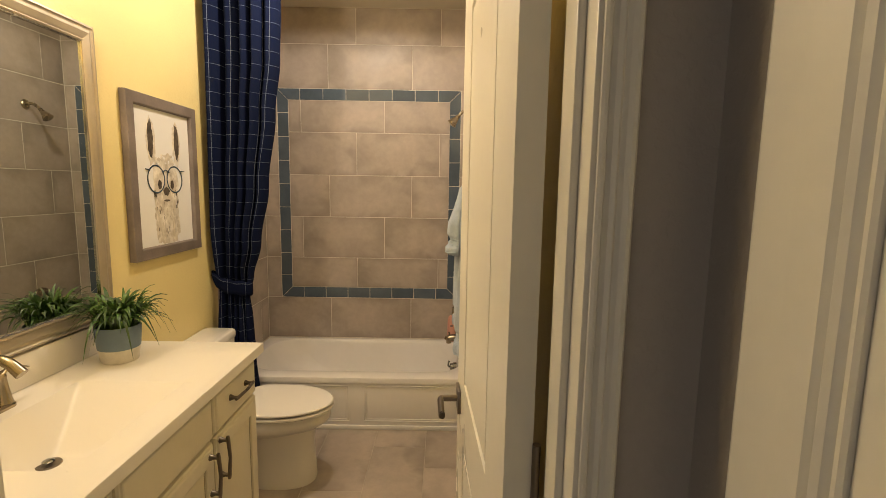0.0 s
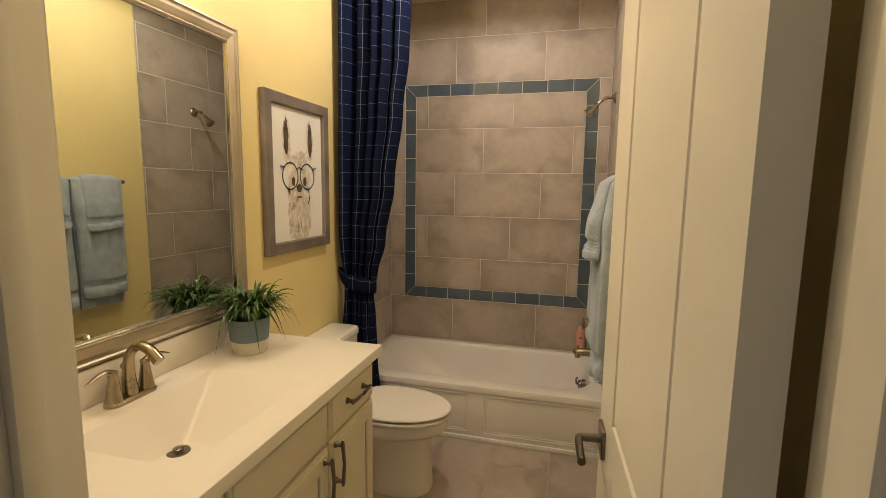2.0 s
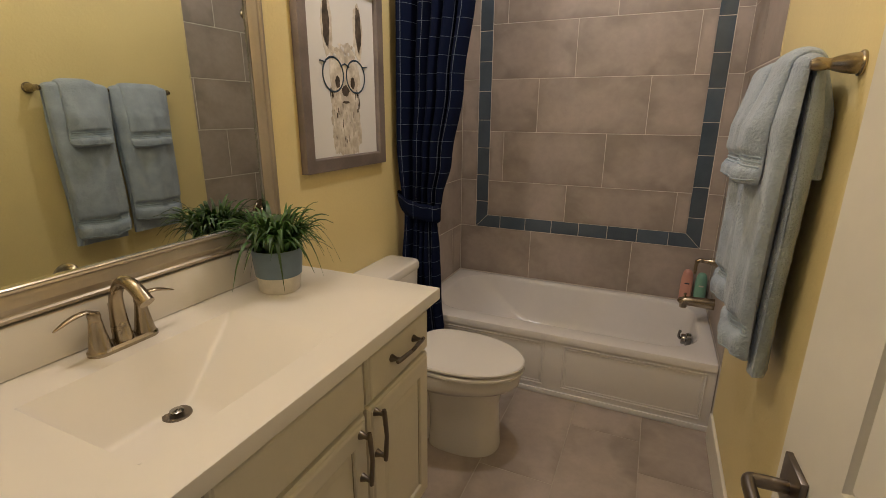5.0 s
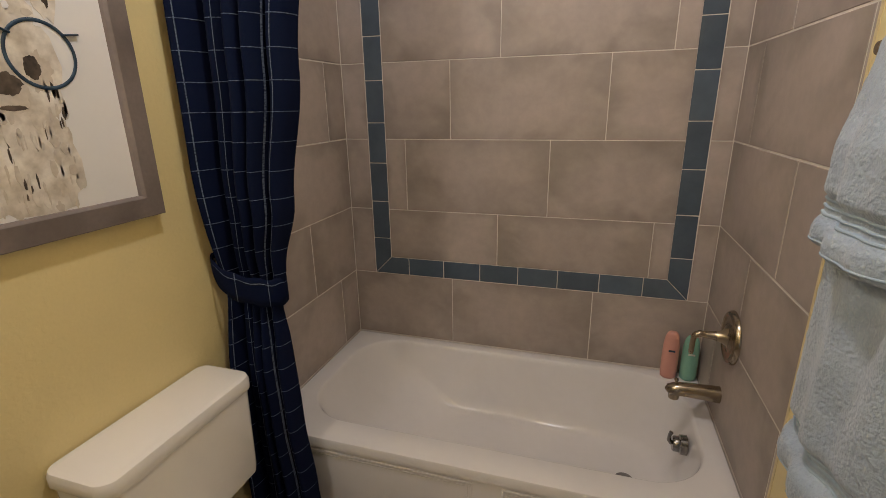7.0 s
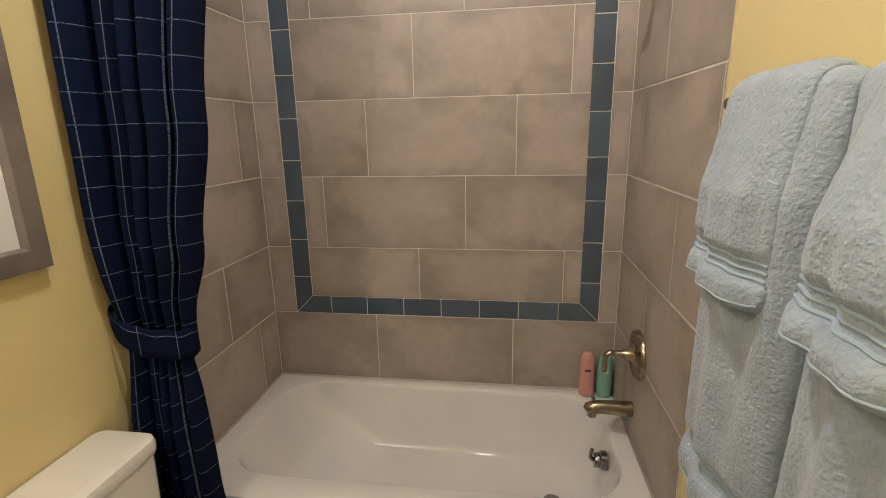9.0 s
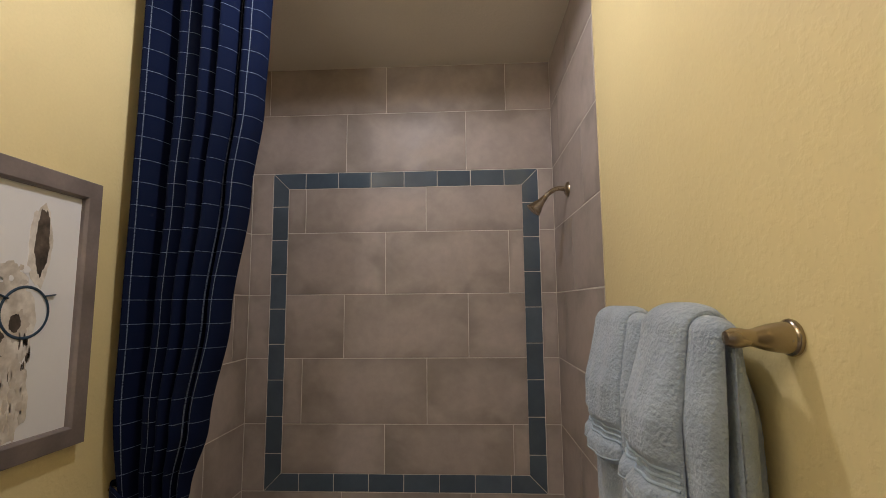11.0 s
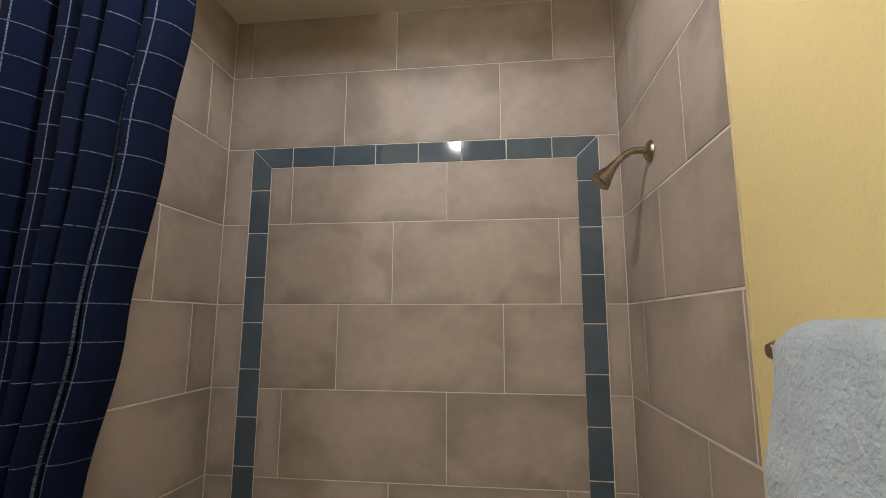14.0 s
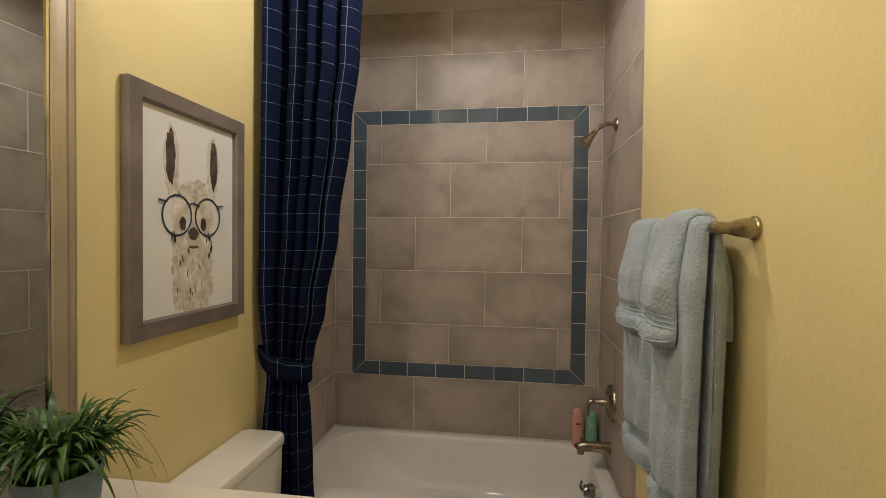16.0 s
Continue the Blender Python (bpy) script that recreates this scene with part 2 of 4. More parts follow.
def tube(points, radii, n=14, bm=None, flat=1.0):
    """A round bar along points, with a radius at each."""
    bm = bm or bmesh.new()
    pts = [Vector(p) for p in points]
    radii = radii if isinstance(radii, (list, tuple)) else [radii] * len(pts)
    rings, up = [], None
    for i, p in enumerate(pts):
        d = (pts[min(i + 1, len(pts) - 1)] - pts[max(i - 1, 0)]).normalized()
        if up is None:
            up = Vector((0, 0, 1)) if abs(d.z) < 0.9 else Vector((1, 0, 0))
        side = d.cross(up).normalized()
        up = side.cross(d).normalized()
        rings.append([bm.verts.new(p + radii[i] * (math.cos(2 * math.pi * k / n) * side + flat * math.sin(2 * math.pi * k / n) * up)) for k in range(n)])
    for a, b in zip(rings, rings[1:]):
        for i in range(n):
            bm.faces.new((a[i], a[(i + 1) % n], b[(i + 1) % n], b[i]))
    bm.faces.new(rings[0])
    bm.faces.new(rings[-1])
    return bm


def curve_points(ctrl, n=16):
    """Points on a smooth line through the control points."""
    c = [Vector(p) for p in ctrl]
    c = [2 * c[0] - c[1]] + c + [2 * c[-1] - c[-2]]
    out = []
    for i in range(1, len(c) - 2):
        for k in range(n):
            t = k / n
            a, b, d, e = c[i - 1], c[i], c[i + 1], c[i + 2]
            out.append(0.5 * ((2 * b) + (d - a) * t + (2 * a - 5 * b + 4 * d - e) * t * t + (3 * b - a - 3 * d + e) * t ** 3))
    return out + [c[-2]]


def loft(loops, bm=None, cap0=True, cap1=True):
    """A skin over closed loops of equal length."""
    bm = bm or bmesh.new()
    rings = [[bm.verts.new(p) for p in loop] for loop in loops]
    n = len(rings[0])
    for a, b in zip(rings, rings[1:]):
        for i in range(n):
            bm.faces.new((a[i], a[(i + 1) % n], b[(i + 1) % n], b[i]))
    if cap0:
        bm.faces.new(rings[0])
    if cap1:
        bm.faces.new(rings[-1])
    return bm


def rounded(cx, cy, hx, hy, r, z, n=8):
    """A loop round a rectangle with rounded corners."""
    out = []
    for k, (sx, sy) in enumerate(((1, 1), (-1, 1), (-1, -1), (1, -1))):
        for i in range(n + 1):
            a = math.pi / 2 * (k + i / n)
            out.append(Vector((cx + sx * (hx - r) + r * math.cos(a), cy + sy * (hy - r) + r * math.sin(a), z)))
    return out


# ---- setting ----
floor = structure("floor", box(-0.1, W + 0.1, YH, 0.1, -0.12, -0.0015), FLOOR_GROUT, "pale grouted bed under taupe stone floor tiles", "floor")
structure("hall_floor", box(-2.2, HALL_R, -5.4, YH, -0.12, -0.002), CARPET, "grey carpeted hall floor outside the bathroom", "floor")
wall_back = structure("wall_back", box(-0.1, W + 0.1, 0.0015, 0.12, 0, H), GROUT, "tiled wall behind the bathtub", "wall")
wall_left = structure("wall_left", box(-0.12, 0, YD, TILE_Y, 0, H), YELLOW, "yellow painted textured wall beside the vanity", "wall")
wall_left_tub = structure("wall_left_tub", box(-0.12, -0.0015, TILE_Y, 0.0015, 0, H), GROUT, "tiled wall at the head of the bathtub", "wall")
wall_right = structure("wall_right", box(W, W + 0.12, YD, TILE_Y, 0, H), YELLOW, "yellow painted textured wall with a towel bar", "wall")
wall_right_tub = structure("wall_right_tub", box(W + 0.0015, W + 0.12, TILE_Y, 0.0015, 0, H), GROUT, "tiled wall with the shower and tub fittings", "wall")
ceiling = structure("ceiling", box(-0.12, W + 0.12, YD, 0.12, H, H + 0.1), CEILING_WHITE, "pale textured ceiling", "ceiling")
# door wall: bathroom side painted yellow, hall side grey
JL, JR, JT = DOOR_L - 0.02, DOOR_R + 0.02, DOOR_TOP + 0.02
ym = (YD + YH) / 2
bm = box(-0.12, JL, ym, YD, 0, H)
box(JR, W + 0.12, ym, YD, 0, H, bm=bm)
box(JL, JR, ym, YD, JT, H, bm=bm)
structure("wall_door_side", bm, YELLOW, "yellow wall round the bathroom doorway", "wall")
bm = box(-2.2, JL, YH, ym, 0, H)
box(JR, HALL_R + 0.12, YH, ym, 0, H, bm=bm)
box(JL, JR, YH, ym, JT, H, bm=bm)
structure("wall_hall", bm, HALL_PAINT, "grey hall wall round the bathroom doorway", "wall")
# hall shell; the unseen back wall's opening is added to admit the world light
structure("hall_ceiling", box(-2.2, HALL_R, -5.4, YH, H, H + 0.1), CEILING_WHITE, "pale hall ceiling", "ceiling")
bm = box(-2.3, -1.9, -5.52, -5.4, 0, H)
box(1.1, HALL_R + 0.12, -5.52, -5.4, 0, H, bm=bm)
box(-1.9, 1.1, -5.52, -5.4, 2.45, H, bm=bm)
structure("wall_hall_back", bm, HALL_PAINT, "unseen grey hall wall with a wide opening added to let fill light in", "wall")
structure("wall_hall_right", box(HALL_R, HALL_R + 0.12, -5.4, YH, 0, H), HALL_PAINT, "grey side wall of the hall", "wall")
structure("wall_hall_left", box(-2.3, -2.2, -5.4, YH, 0, H), HALL_PAINT, "grey far wall of the hall", "wall")


def casing_profile():
    """Depth off the wall, across the width from the opening's edge outwards, of a colonial casing."""
    return [(0.0, 0.0), (0.0, 0.008), (0.003, 0.010), (0.006, 0.010), (0.008, 0.007), (0.012, 0.012), (0.017, 0.014), (0.020, 0.011), (0.024, 0.015), (0.050, 0.017), (0.084, 0.018), (0.089, 0.015), (0.090, 0.0)]


def narrow_profile():
    """The same mouldings on the slim hall-side casing."""
    return [p for p in casing_profile() if p[0] < 0.025] + [(0.029, 0.018), (0.033, 0.018), (0.036, 0.014), (0.036, 0.0)]


def casing_leg(x, direction, y, out, z1):
    """An upright casing on a wall in the xz plane; direction +-1: where it grows from x; out +-1: off the wall along y."""
    bm = bmesh.new()
    loops = [[Vector((x + direction * w, y + out * d, z)) for w, d in (narrow_profile() if out < 0 else casing_profile())] for z in (0, z1)]
    return loft(loops, bm)


def casing_head(x0, x1, z, y, out):
    bm = bmesh.new()
    loops = [[Vector((x, y + out * d, z + w)) for w, d in (narrow_profile() if out < 0 else casing_profile())] for x in (x0, x1)]
    return loft(loops, bm)


frame_root = tagged(thing("door_frame", "white painted door frame with moulded casings", "door frame"), kind="structure")
part("jamb", box(JL, DOOR_L, YH - 0.002, YD + 0.002, 0, JT, 0.002), TRIM, frame_root)
part("jamb", box(DOOR_R, JR, YH - 0.002, YD + 0.002, 0, JT, 0.002), TRIM, frame_root)
part("head_jamb", box(DOOR_L, DOOR_R, YH - 0.002, YD + 0.002, DOOR_TOP, JT, 0.002), TRIM, frame_root)
part("door_stop", box(DOOR_L, DOOR_L + 0.016, YH + 0.050, YD - 0.044, 0, DOOR_TOP - 0.012, 0.002), TRIM, frame_root)
part("door_stop", box(DOOR_R - 0.010, DOOR_R, YH + 0.035, YD - 0.041, 0, DOOR_TOP - 0.012, 0.002), TRIM, frame_root)
part("door_stop", box(DOOR_L, DOOR_R, YH + 0.050, YD - 0.044, DOOR_TOP - 0.012, DOOR_TOP, 0.002), TRIM, frame_root)
for y, out in ((YH, -1), (YD, 1)):
    part("casing", casing_leg(DOOR_L - 0.006, -1, y, out, JT + 0.05), TRIM, frame_root, smooth=False)
    if out < 0:
        part("casing", casing_leg(DOOR_R + 0.006, 1, y, out, JT + 0.05), TRIM, frame_root, smooth=False)
    part("casing", casing_head(DOOR_L - (0.042 if out < 0 else 0.096), (DOOR_R + 0.042) if out < 0 else W - 0.004, JT + 0.05, y, out), TRIM, frame_root, smooth=False)

# side door of the hall: casing and shut leaf on the side wall
side = tagged(thing("hall_side_door", "white painted closed door with moulded casing in the hall side wall", "door"), kind="structure")
bm = bmesh.new()
loft([[Vector((HALL_R - d, -3.257 + 1.21 * w, z)) for w, d in casing_profile()] for z in (0, 2.1)], bm)
part("casing", bm, TRIM, side, smooth=False)
part("door_leaf", box(HALL_R - 0.004, HALL_R + 0.004, -3.99, -3.257, 0.01, 2.05, 0.002), TRIM, side)
for x0, x1, y0, y1, nm in ((W - 0.013, W, YD + 0.002, TILE_Y - 0.012, "baseboard"),):
    structure(nm, box(x0, x1, y0, y1, 0, 0.13, 0.004), TRIM, "white painted baseboard along the yellow wall", "baseboard")
structure("hall_baseboard", box(DOOR_R + 0.044, HALL_R, YH - 0.013, YH, 0, 0.13, 0.004), TRIM, "white painted hall baseboard", "baseboard")
structure("tile_edge", box(W - 0.0015, W + 0.0035, TILE_Y - 0.009, TILE_Y + 0.001, 0.36, H), CAULK, "cream caulk line where tile meets paint", "trim")
structure("tile_edge_left", box(-0.0035, 0.0015, TILE_Y - 0.009, TILE_Y + 0.001, 0.36, H), CAULK, "cream caulk line where tile meets paint", "trim")
part("strike_plate", box(DOOR_L - 0.0005, DOOR_L + 0.0015, YD - 0.040, YD - 0.006, 0.875, 0.935), DARK_NICKEL, frame_root, "dark metal strike plate")


# ---- bathroom door ----
def panel_leaf(width, height, thick):
    """A two-panel moulded leaf in local x (width), y (thickness), z."""
    bm = bmesh.new()
    xs = [0, 0.168, width - 0.168, width]
    zs = [0, 0.22, 0.82, 0.985, height - 0.115, height]
    for face, y in ((-1, 0.0), (1, thick)):
        grid = [[bm.verts.new((x, y, z)) for x in xs] for z in zs]
        for j in range(5):
            for i in range(3):
                q = [grid[j][i], grid[j][i + 1], grid[j + 1][i + 1], grid[j + 1][i]]
                if i == 1 and j in (1, 3):
                    c = [v.co.copy() for v in q]
                    mid = sum(c, Vector()) / 4
                    last = q
                    for inset, depth in ((0.002, 0.013), (0.014, 0.014), (0.016, 0.001)):
                        ring = [bm.verts.new((v.x + math.copysign(inset, mid.x - v.x), y - face * depth, v.z + math.copysign(inset, mid.z - v.z))) for v in c]
                        for k in range(4):
                            bm.faces.new((last[k], last[(k + 1) % 4], ring[(k + 1) % 4], ring[k]))
                        last = ring
                    bm.faces.new(last)
                else:
                    bm.faces.new(q)
    for a, b in (((0, 0), (width, 0)), ((0, height), (width, height))):
        bm.faces.new([bm.verts.new(p) for p in ((a[0], 0, a[1]), (b[0], 0, b[1]), (b[0], thick, b[1]), (a[0], thick, a[1]))])
    for x in (0, width):
        bm.faces.new([bm.verts.new(p) for p in ((x, 0, 0), (x, thick, 0), (x, thick, height), (x, 0, height))])
    bmesh.ops.remove_doubles(bm, verts=bm.verts[:], dist=0.0002)
    return bm


door = tagged(thing("door_1", "white two-panel bathroom door standing open against the wall", "door"), kind="structure")
DOOR_W, DOOR_T = 0.722, 0.040
door.matrix_basis = Matrix.Translation((1.414, -2.933, 0.012)) @ Matrix.Rotation(radians(92.9), 4, "Z") @ Matrix.Translation((0, -DOOR_T, 0))
part("leaf", panel_leaf(DOOR_W, 2.03, DOOR_T), TRIM, door, smooth=False)
# local: x runs from hinge to latch, the hall face lies at y = thickness
LX = DOOR_W - 0.068
rose = part("rose", box(LX - 0.033, LX + 0.033, DOOR_T, DOOR_T + 0.009, 0.87, 0.936, 0.002), DARK_NICKEL, door, "square dark nickel rose")
bm = tube(curve_points([(LX, DOOR_T + 0.005, 0.903), (LX, DOOR_T + 0.04, 0.903), (LX - 0.004, DOOR_T + 0.054, 0.903), (LX - 0.04, DOOR_T + 0.056, 0.902), (LX - 0.100, DOOR_T + 0.056, 0.90)], 6), [0.0092] * 7 + [0.0088] * 18, 16)
part("lever", bm, DARK_NICKEL, rose, "brushed dark nickel lever handle")
part("latch_plate", box(DOOR_W, DOOR_W + 0.0015, 0.008, DOOR_T - 0.008, 0.87, 0.93), DARK_NICKEL, door)
for z in (0.2, 1.05, 1.82):
    part("hinge", tube([(-0.004, -0.004, z), (-0.004, -0.004, z + 0.09)], 0.006, 10), DARK_NICKEL, door)

# ---- bathtub ----
tub = thing("bathtub", "glossy white acrylic alcove bathtub with panelled apron", "bathtub")
TY, TZ = -0.775, 0.338
cx, cy = W / 2, TY / 2
n = 10
outer = lambda z, d=0.0: rounded(cx, cy, W / 2 - 0.001 - d, -TY / 2 - 0.001 - d, 0.012, z, n)
def basin(x0, x1, y0, y1, r, z):
    return rounded((x0 + x1) / 2, (y0 + y1) / 2, (x1 - x0) / 2, (y1 - y0) / 2, r, z, n)
loops = [outer(TZ - 0.038), outer(TZ - 0.010), outer(TZ - 0.003, 0.003), outer(TZ, 0.010),
         basin(0.072, 1.466, -0.672, -0.046, 0.19, TZ), basin(0.077, 1.462, -0.668, -0.050, 0.187, TZ - 0.0015),
         basin(0.081, 1.458, -0.664, -0.054, 0.185, TZ - 0.006), basin(0.088, 1.454, -0.659, -0.059, 0.183, TZ - 0.022),
         basin(0.12, 1.446, -0.648, -0.074, 0.18, 0.26), basin(0.205, 1.436, -0.634, -0.094, 0.175, 0.19), basin(0.315, 1.422, -0.618, -0.116, 0.17, 0.125),
         basin(0.395, 1.405, -0.604, -0.132, 0.16, 0.088), basin(0.435, 1.388, -0.590, -0.146, 0.15, 0.073), basin(0.475, 1.36, -0.565, -0.17, 0.135, 0.067)]
part("basin", loft(loops, cap0=False), ACRYLIC, tub)
apron = part("apron", box(0.002, W - 0.002, TY + 0.008, TY + 0.03, 0.0, TZ - 0.03, 0.002), ACRYLIC, tub)
part("toe_bead", box(0.002, W - 0.002, TY - 0.001, TY + 0.010, 0.0, 0.028, 0.004), ACRYLIC, tub)
for x0, x1 in ((0.04, 0.765), (0.858, 1.485)):
    for k, (off, wd, pr) in enumerate(((0.0, 0.008, 0.006), (0.014, 0.006, 0.004))):
        a, b, c, d = x0 + off, x1 - off, 0.050 + off, 0.286 - off
        yb = TY + 0.009
        for q in ((a, b, c, c + wd), (a, b, d - wd, d), (a, a + wd, c + wd, d - wd), (b - wd, b, c + wd, d - wd)):
            part("moulding", box(q[0], q[1], yb - pr, yb, q[2], q[3], 0.0025), ACRYLIC, apron)
ovf = part("overflow_plate", lathe([(0.0, -0.016), (0.024, -0.016), (0.027, -0.012), (0.028, 0.004), (0.034, 0.008), (0.035, 0.030)], 28, "x", (1.411, -0.355, 0.250)), CHROME, tub, "round chrome overflow plate")
part("trip_lever", tube([(1.393, -0.355, 0.250), (1.383, -0.355, 0.262), (1.384, -0.355, 0.282), (1.389, -0.355, 0.295)], [0.008, 0.007, 0.006, 0.007], 10), CHROME, ovf)
part("drain", lathe([(0.0, 0.070), (0.03, 0.070), (0.034, 0.0675)], 24, "z", (1.25, -0.37, 0)), CHROME, tub)

# ---- shower and tub fittings ----
shower = thing("wall_shower", "brushed bronze shower arm and bell-shaped head on tiled wall", "shower")
sy, sz = -0.34, 2.012
part("flange", lathe([(0.0, W - 0.016), (0.018, W - 0.016), (0.030, W - 0.008), (0.033, W - 0.001)], 24, "x", (0, sy, sz)), NICKEL, shower)
arm = curve_points([(W - 0.005, sy, sz), (W - 0.045, sy, sz + 0.004), (W - 0.080, sy, sz - 0.014), (W - 0.108, sy, sz - 0.042)], 6)
part("arm", tube(arm, 0.010, 14), NICKEL, shower)
head = part("bell", lathe([(0.0, 0.03), (0.011, 0.03), (0.013, 0.012), (0.016, 0.0), (0.020, -0.012), (0.031, -0.040), (0.033, -0.047), (0.028, -0.050), (0.0, -0.047)], 28), NICKEL, shower)
head.matrix_basis = Matrix.Translation((W - 0.117, sy, sz - 0.053)) @ Matrix.Rotation(radians(42), 4, "Y") @ Matrix.Scale(1.02, 4)
valve = thing("tub_valve", "brushed bronze round valve plate with lever handle", "faucet")
vy, vz = -0.355, 0.684
part("valve_plate", lathe([(0.0, W - 0.020), (0.036, W - 0.020), (0.046, W - 0.013), (0.066, W - 0.013), (0.072, W - 0.017), (0.082, W - 0.015), (0.087, W - 0.008), (0.088, W - 0.001)], 40, "x", (0, vy, vz)), NICKEL, valve)
part("handle_hub", lathe([(0.0, W - 0.096), (0.009, W - 0.095), (0.011, W - 0.080), (0.014, W - 0.055), (0.022, W - 0.030), (0.034, W - 0.016)], 24, "x", (0, vy, vz)), NICKEL, valve)
part("lever", tube(curve_points([(W - 0.080, vy, vz), (W - 0.100, vy, vz + 0.001), (W - 0.112, vy, vz - 0.016), (W - 0.114, vy, vz - 0.072)], 6), [0.011] * 6 + [0.010] * 6 + [0.0085] * 6 + [0.007], 12), NICKEL, valve)
spout = thing("tub_spout", "brushed bronze tub spout with diverter knob", "faucet")
zz = 0.452
part("spout_body", tube([(W - 0.001, vy + 0.03, zz), (W - 0.05, vy + 0.03, zz + 0.001), (W - 0.10, vy + 0.03, zz + 0.002), (W - 0.135, vy + 0.03, zz), (W - 0.155, vy + 0.03, zz - 0.006), (W - 0.160, vy + 0.03, zz - 0.012)],
                        [0.029, 0.027, 0.025, 0.024, 0.021, 0.015], 24), NICKEL, spout)
part("outlet", lathe([(0.017, zz - 0.036), (0.018, zz - 0.030), (0.018, zz - 0.005)], 18, "z", (W - 0.14, vy + 0.03, 0)), NICKEL, spout)
part("diverter_knob", lathe([(0.004, zz + 0.018), (0.004, zz + 0.030), (0.007, zz + 0.033), (0.007, zz + 0.040), (0.003, zz + 0.043)], 14, "z", (W - 0.138, vy + 0.03, 0)), NICKEL, spout)


# ---- bottles ----
def bottle(label, mat, x, y, h):
    root = thing("bottle", label, "bottle", "bath bottles", (x, y, TZ))
    part("bottle_body", lathe([(0.0, 0.0), (0.022, 0.0), (0.029, 0.006), (0.031, 0.022), (0.0315, h * 0.45), (0.030, h * 0.74), (0.026, h * 0.87)], 32, squash=(1, 0.72)), mat, root)
    part("cap", lathe([(0.0257, h * 0.873), (0.022, h * 0.94), (0.015, h * 0.985), (0.006, h), (0.0, h)], 28, squash=(1, 0.72)), mat, root)
    part("label_bars", box(-0.012, 0.012, -0.0233, -0.0222, h * 0.60, h * 0.64, 0.0003), BLUE_INK if mat is PINK else POT_WHITE, root, "small printed bar on the bottle")


bottle("pink plastic bath bottle on the tub deck", PINK, 1.408, -0.052, 0.205)
bottle("green plastic bath bottle on the tub deck", GREEN, 1.480, -0.052, 0.195)

# ---- toilet ----
toilet = thing("toilet", "white porcelain two-piece toilet with closed lid", "toilet", at=(0, -1.255, 0))


def oval(x0, x1, w, z, n=48, back=2.6, front=2.0):
    """An elongated bowl outline from the hinge end x0 to the tip x1, w half wide."""
    xm = x0 + (x1 - x0) * 0.42
    out = []
    for i in range(n):
        a = 2 * math.pi * i / n
        c, s = math.cos(a), math.sin(a)
        e = front if c > 0 else back
        out.append(Vector((xm + ((x1 - xm) if c > 0 else (xm - x0)) * math.copysign(abs(c) ** (2 / e), c), w * math.copysign(abs(s) ** (2 / e), s), z)))
    return out


column = [oval(0.385, 0.690, 0.120, 0.0, back=3.5, front=2.4), oval(0.385, 0.691, 0.121, 0.010, back=3.5, front=2.4), oval(0.388, 0.688, 0.118, 0.030, back=3.5, front=2.4), oval(0.39, 0.684, 0.110, 0.10, back=3.5, front=2.4), oval(0.385, 0.680, 0.109, 0.20, back=3.5, front=2.4), oval(0.37, 0.690, 0.120, 0.29, back=3.5, front=2.4)]
part("pedestal", loft(column), PORCELAIN, toilet)
part("trapway", loft([oval(0.10, 0.45, 0.105, 0.0, back=4), oval(0.10, 0.45, 0.085, 0.02, back=4), oval(0.10, 0.45, 0.078, 0.18, back=4), oval(0.10, 0.45, 0.10, 0.30, back=4)]), PORCELAIN, toilet)
bowl = [oval(0.23, 0.690, 0.120, 0.268), oval(0.215, 0.712, 0.140, 0.288), oval(0.20, 0.745, 0.168, 0.310), oval(0.19, 0.762, 0.178, 0.324), oval(0.19, 0.766, 0.181, 0.338), oval(0.19, 0.767, 0.181, 0.370), oval(0.195, 0.762, 0.177, 0.3755)]
part("bowl", loft(bowl), PORCELAIN, toilet)
# dark filler: the gaps' shade is painted, no such part exists
part("seat_gap", loft([oval(0.30, 0.758, 0.168, 0.374, back=3), oval(0.30, 0.758, 0.168, 0.406, back=3)]), GAP_SHADE, toilet, "dark strip in the seat gaps, standing in for shade")
part("seat", loft([oval(0.30, 0.770, 0.177, 0.3815, back=3), oval(0.296, 0.780, 0.186, 0.385, back=3), oval(0.296, 0.780, 0.186, 0.394, back=3), oval(0.30, 0.774, 0.181, 0.398, back=3)]), PORCELAIN, toilet)
part("lid", loft([oval(0.292, 0.772, 0.178, 0.4055, back=3.2), oval(0.288, 0.779, 0.1845, 0.4085, back=3.2), oval(0.288, 0.780, 0.185, 0.415, back=3.2), oval(0.292, 0.775, 0.180, 0.420, back=3.2), oval(0.31, 0.74, 0.15, 0.4225, back=3.2)]), PORCELAIN, toilet)
part("shelf", box(0.02, 0.30, -0.12, 0.12, 0.31, 0.398, 0.012), PORCELAIN, toilet)
for s in (-0.075, 0.075):
    part("hinge", tube([(0.275, s - 0.018, 0.409), (0.275, s + 0.018, 0.409)], 0.012, 12), PORCELAIN, toilet)
TC = 0.057


def bowed(loop):
    """Swells the front of a tank outline gently outwards."""
    for p in loop:
        if p.x > 0.12:
            p.x += 0.026 * (1 - ((p.y - TC) / 0.225) ** 2)
    return loop


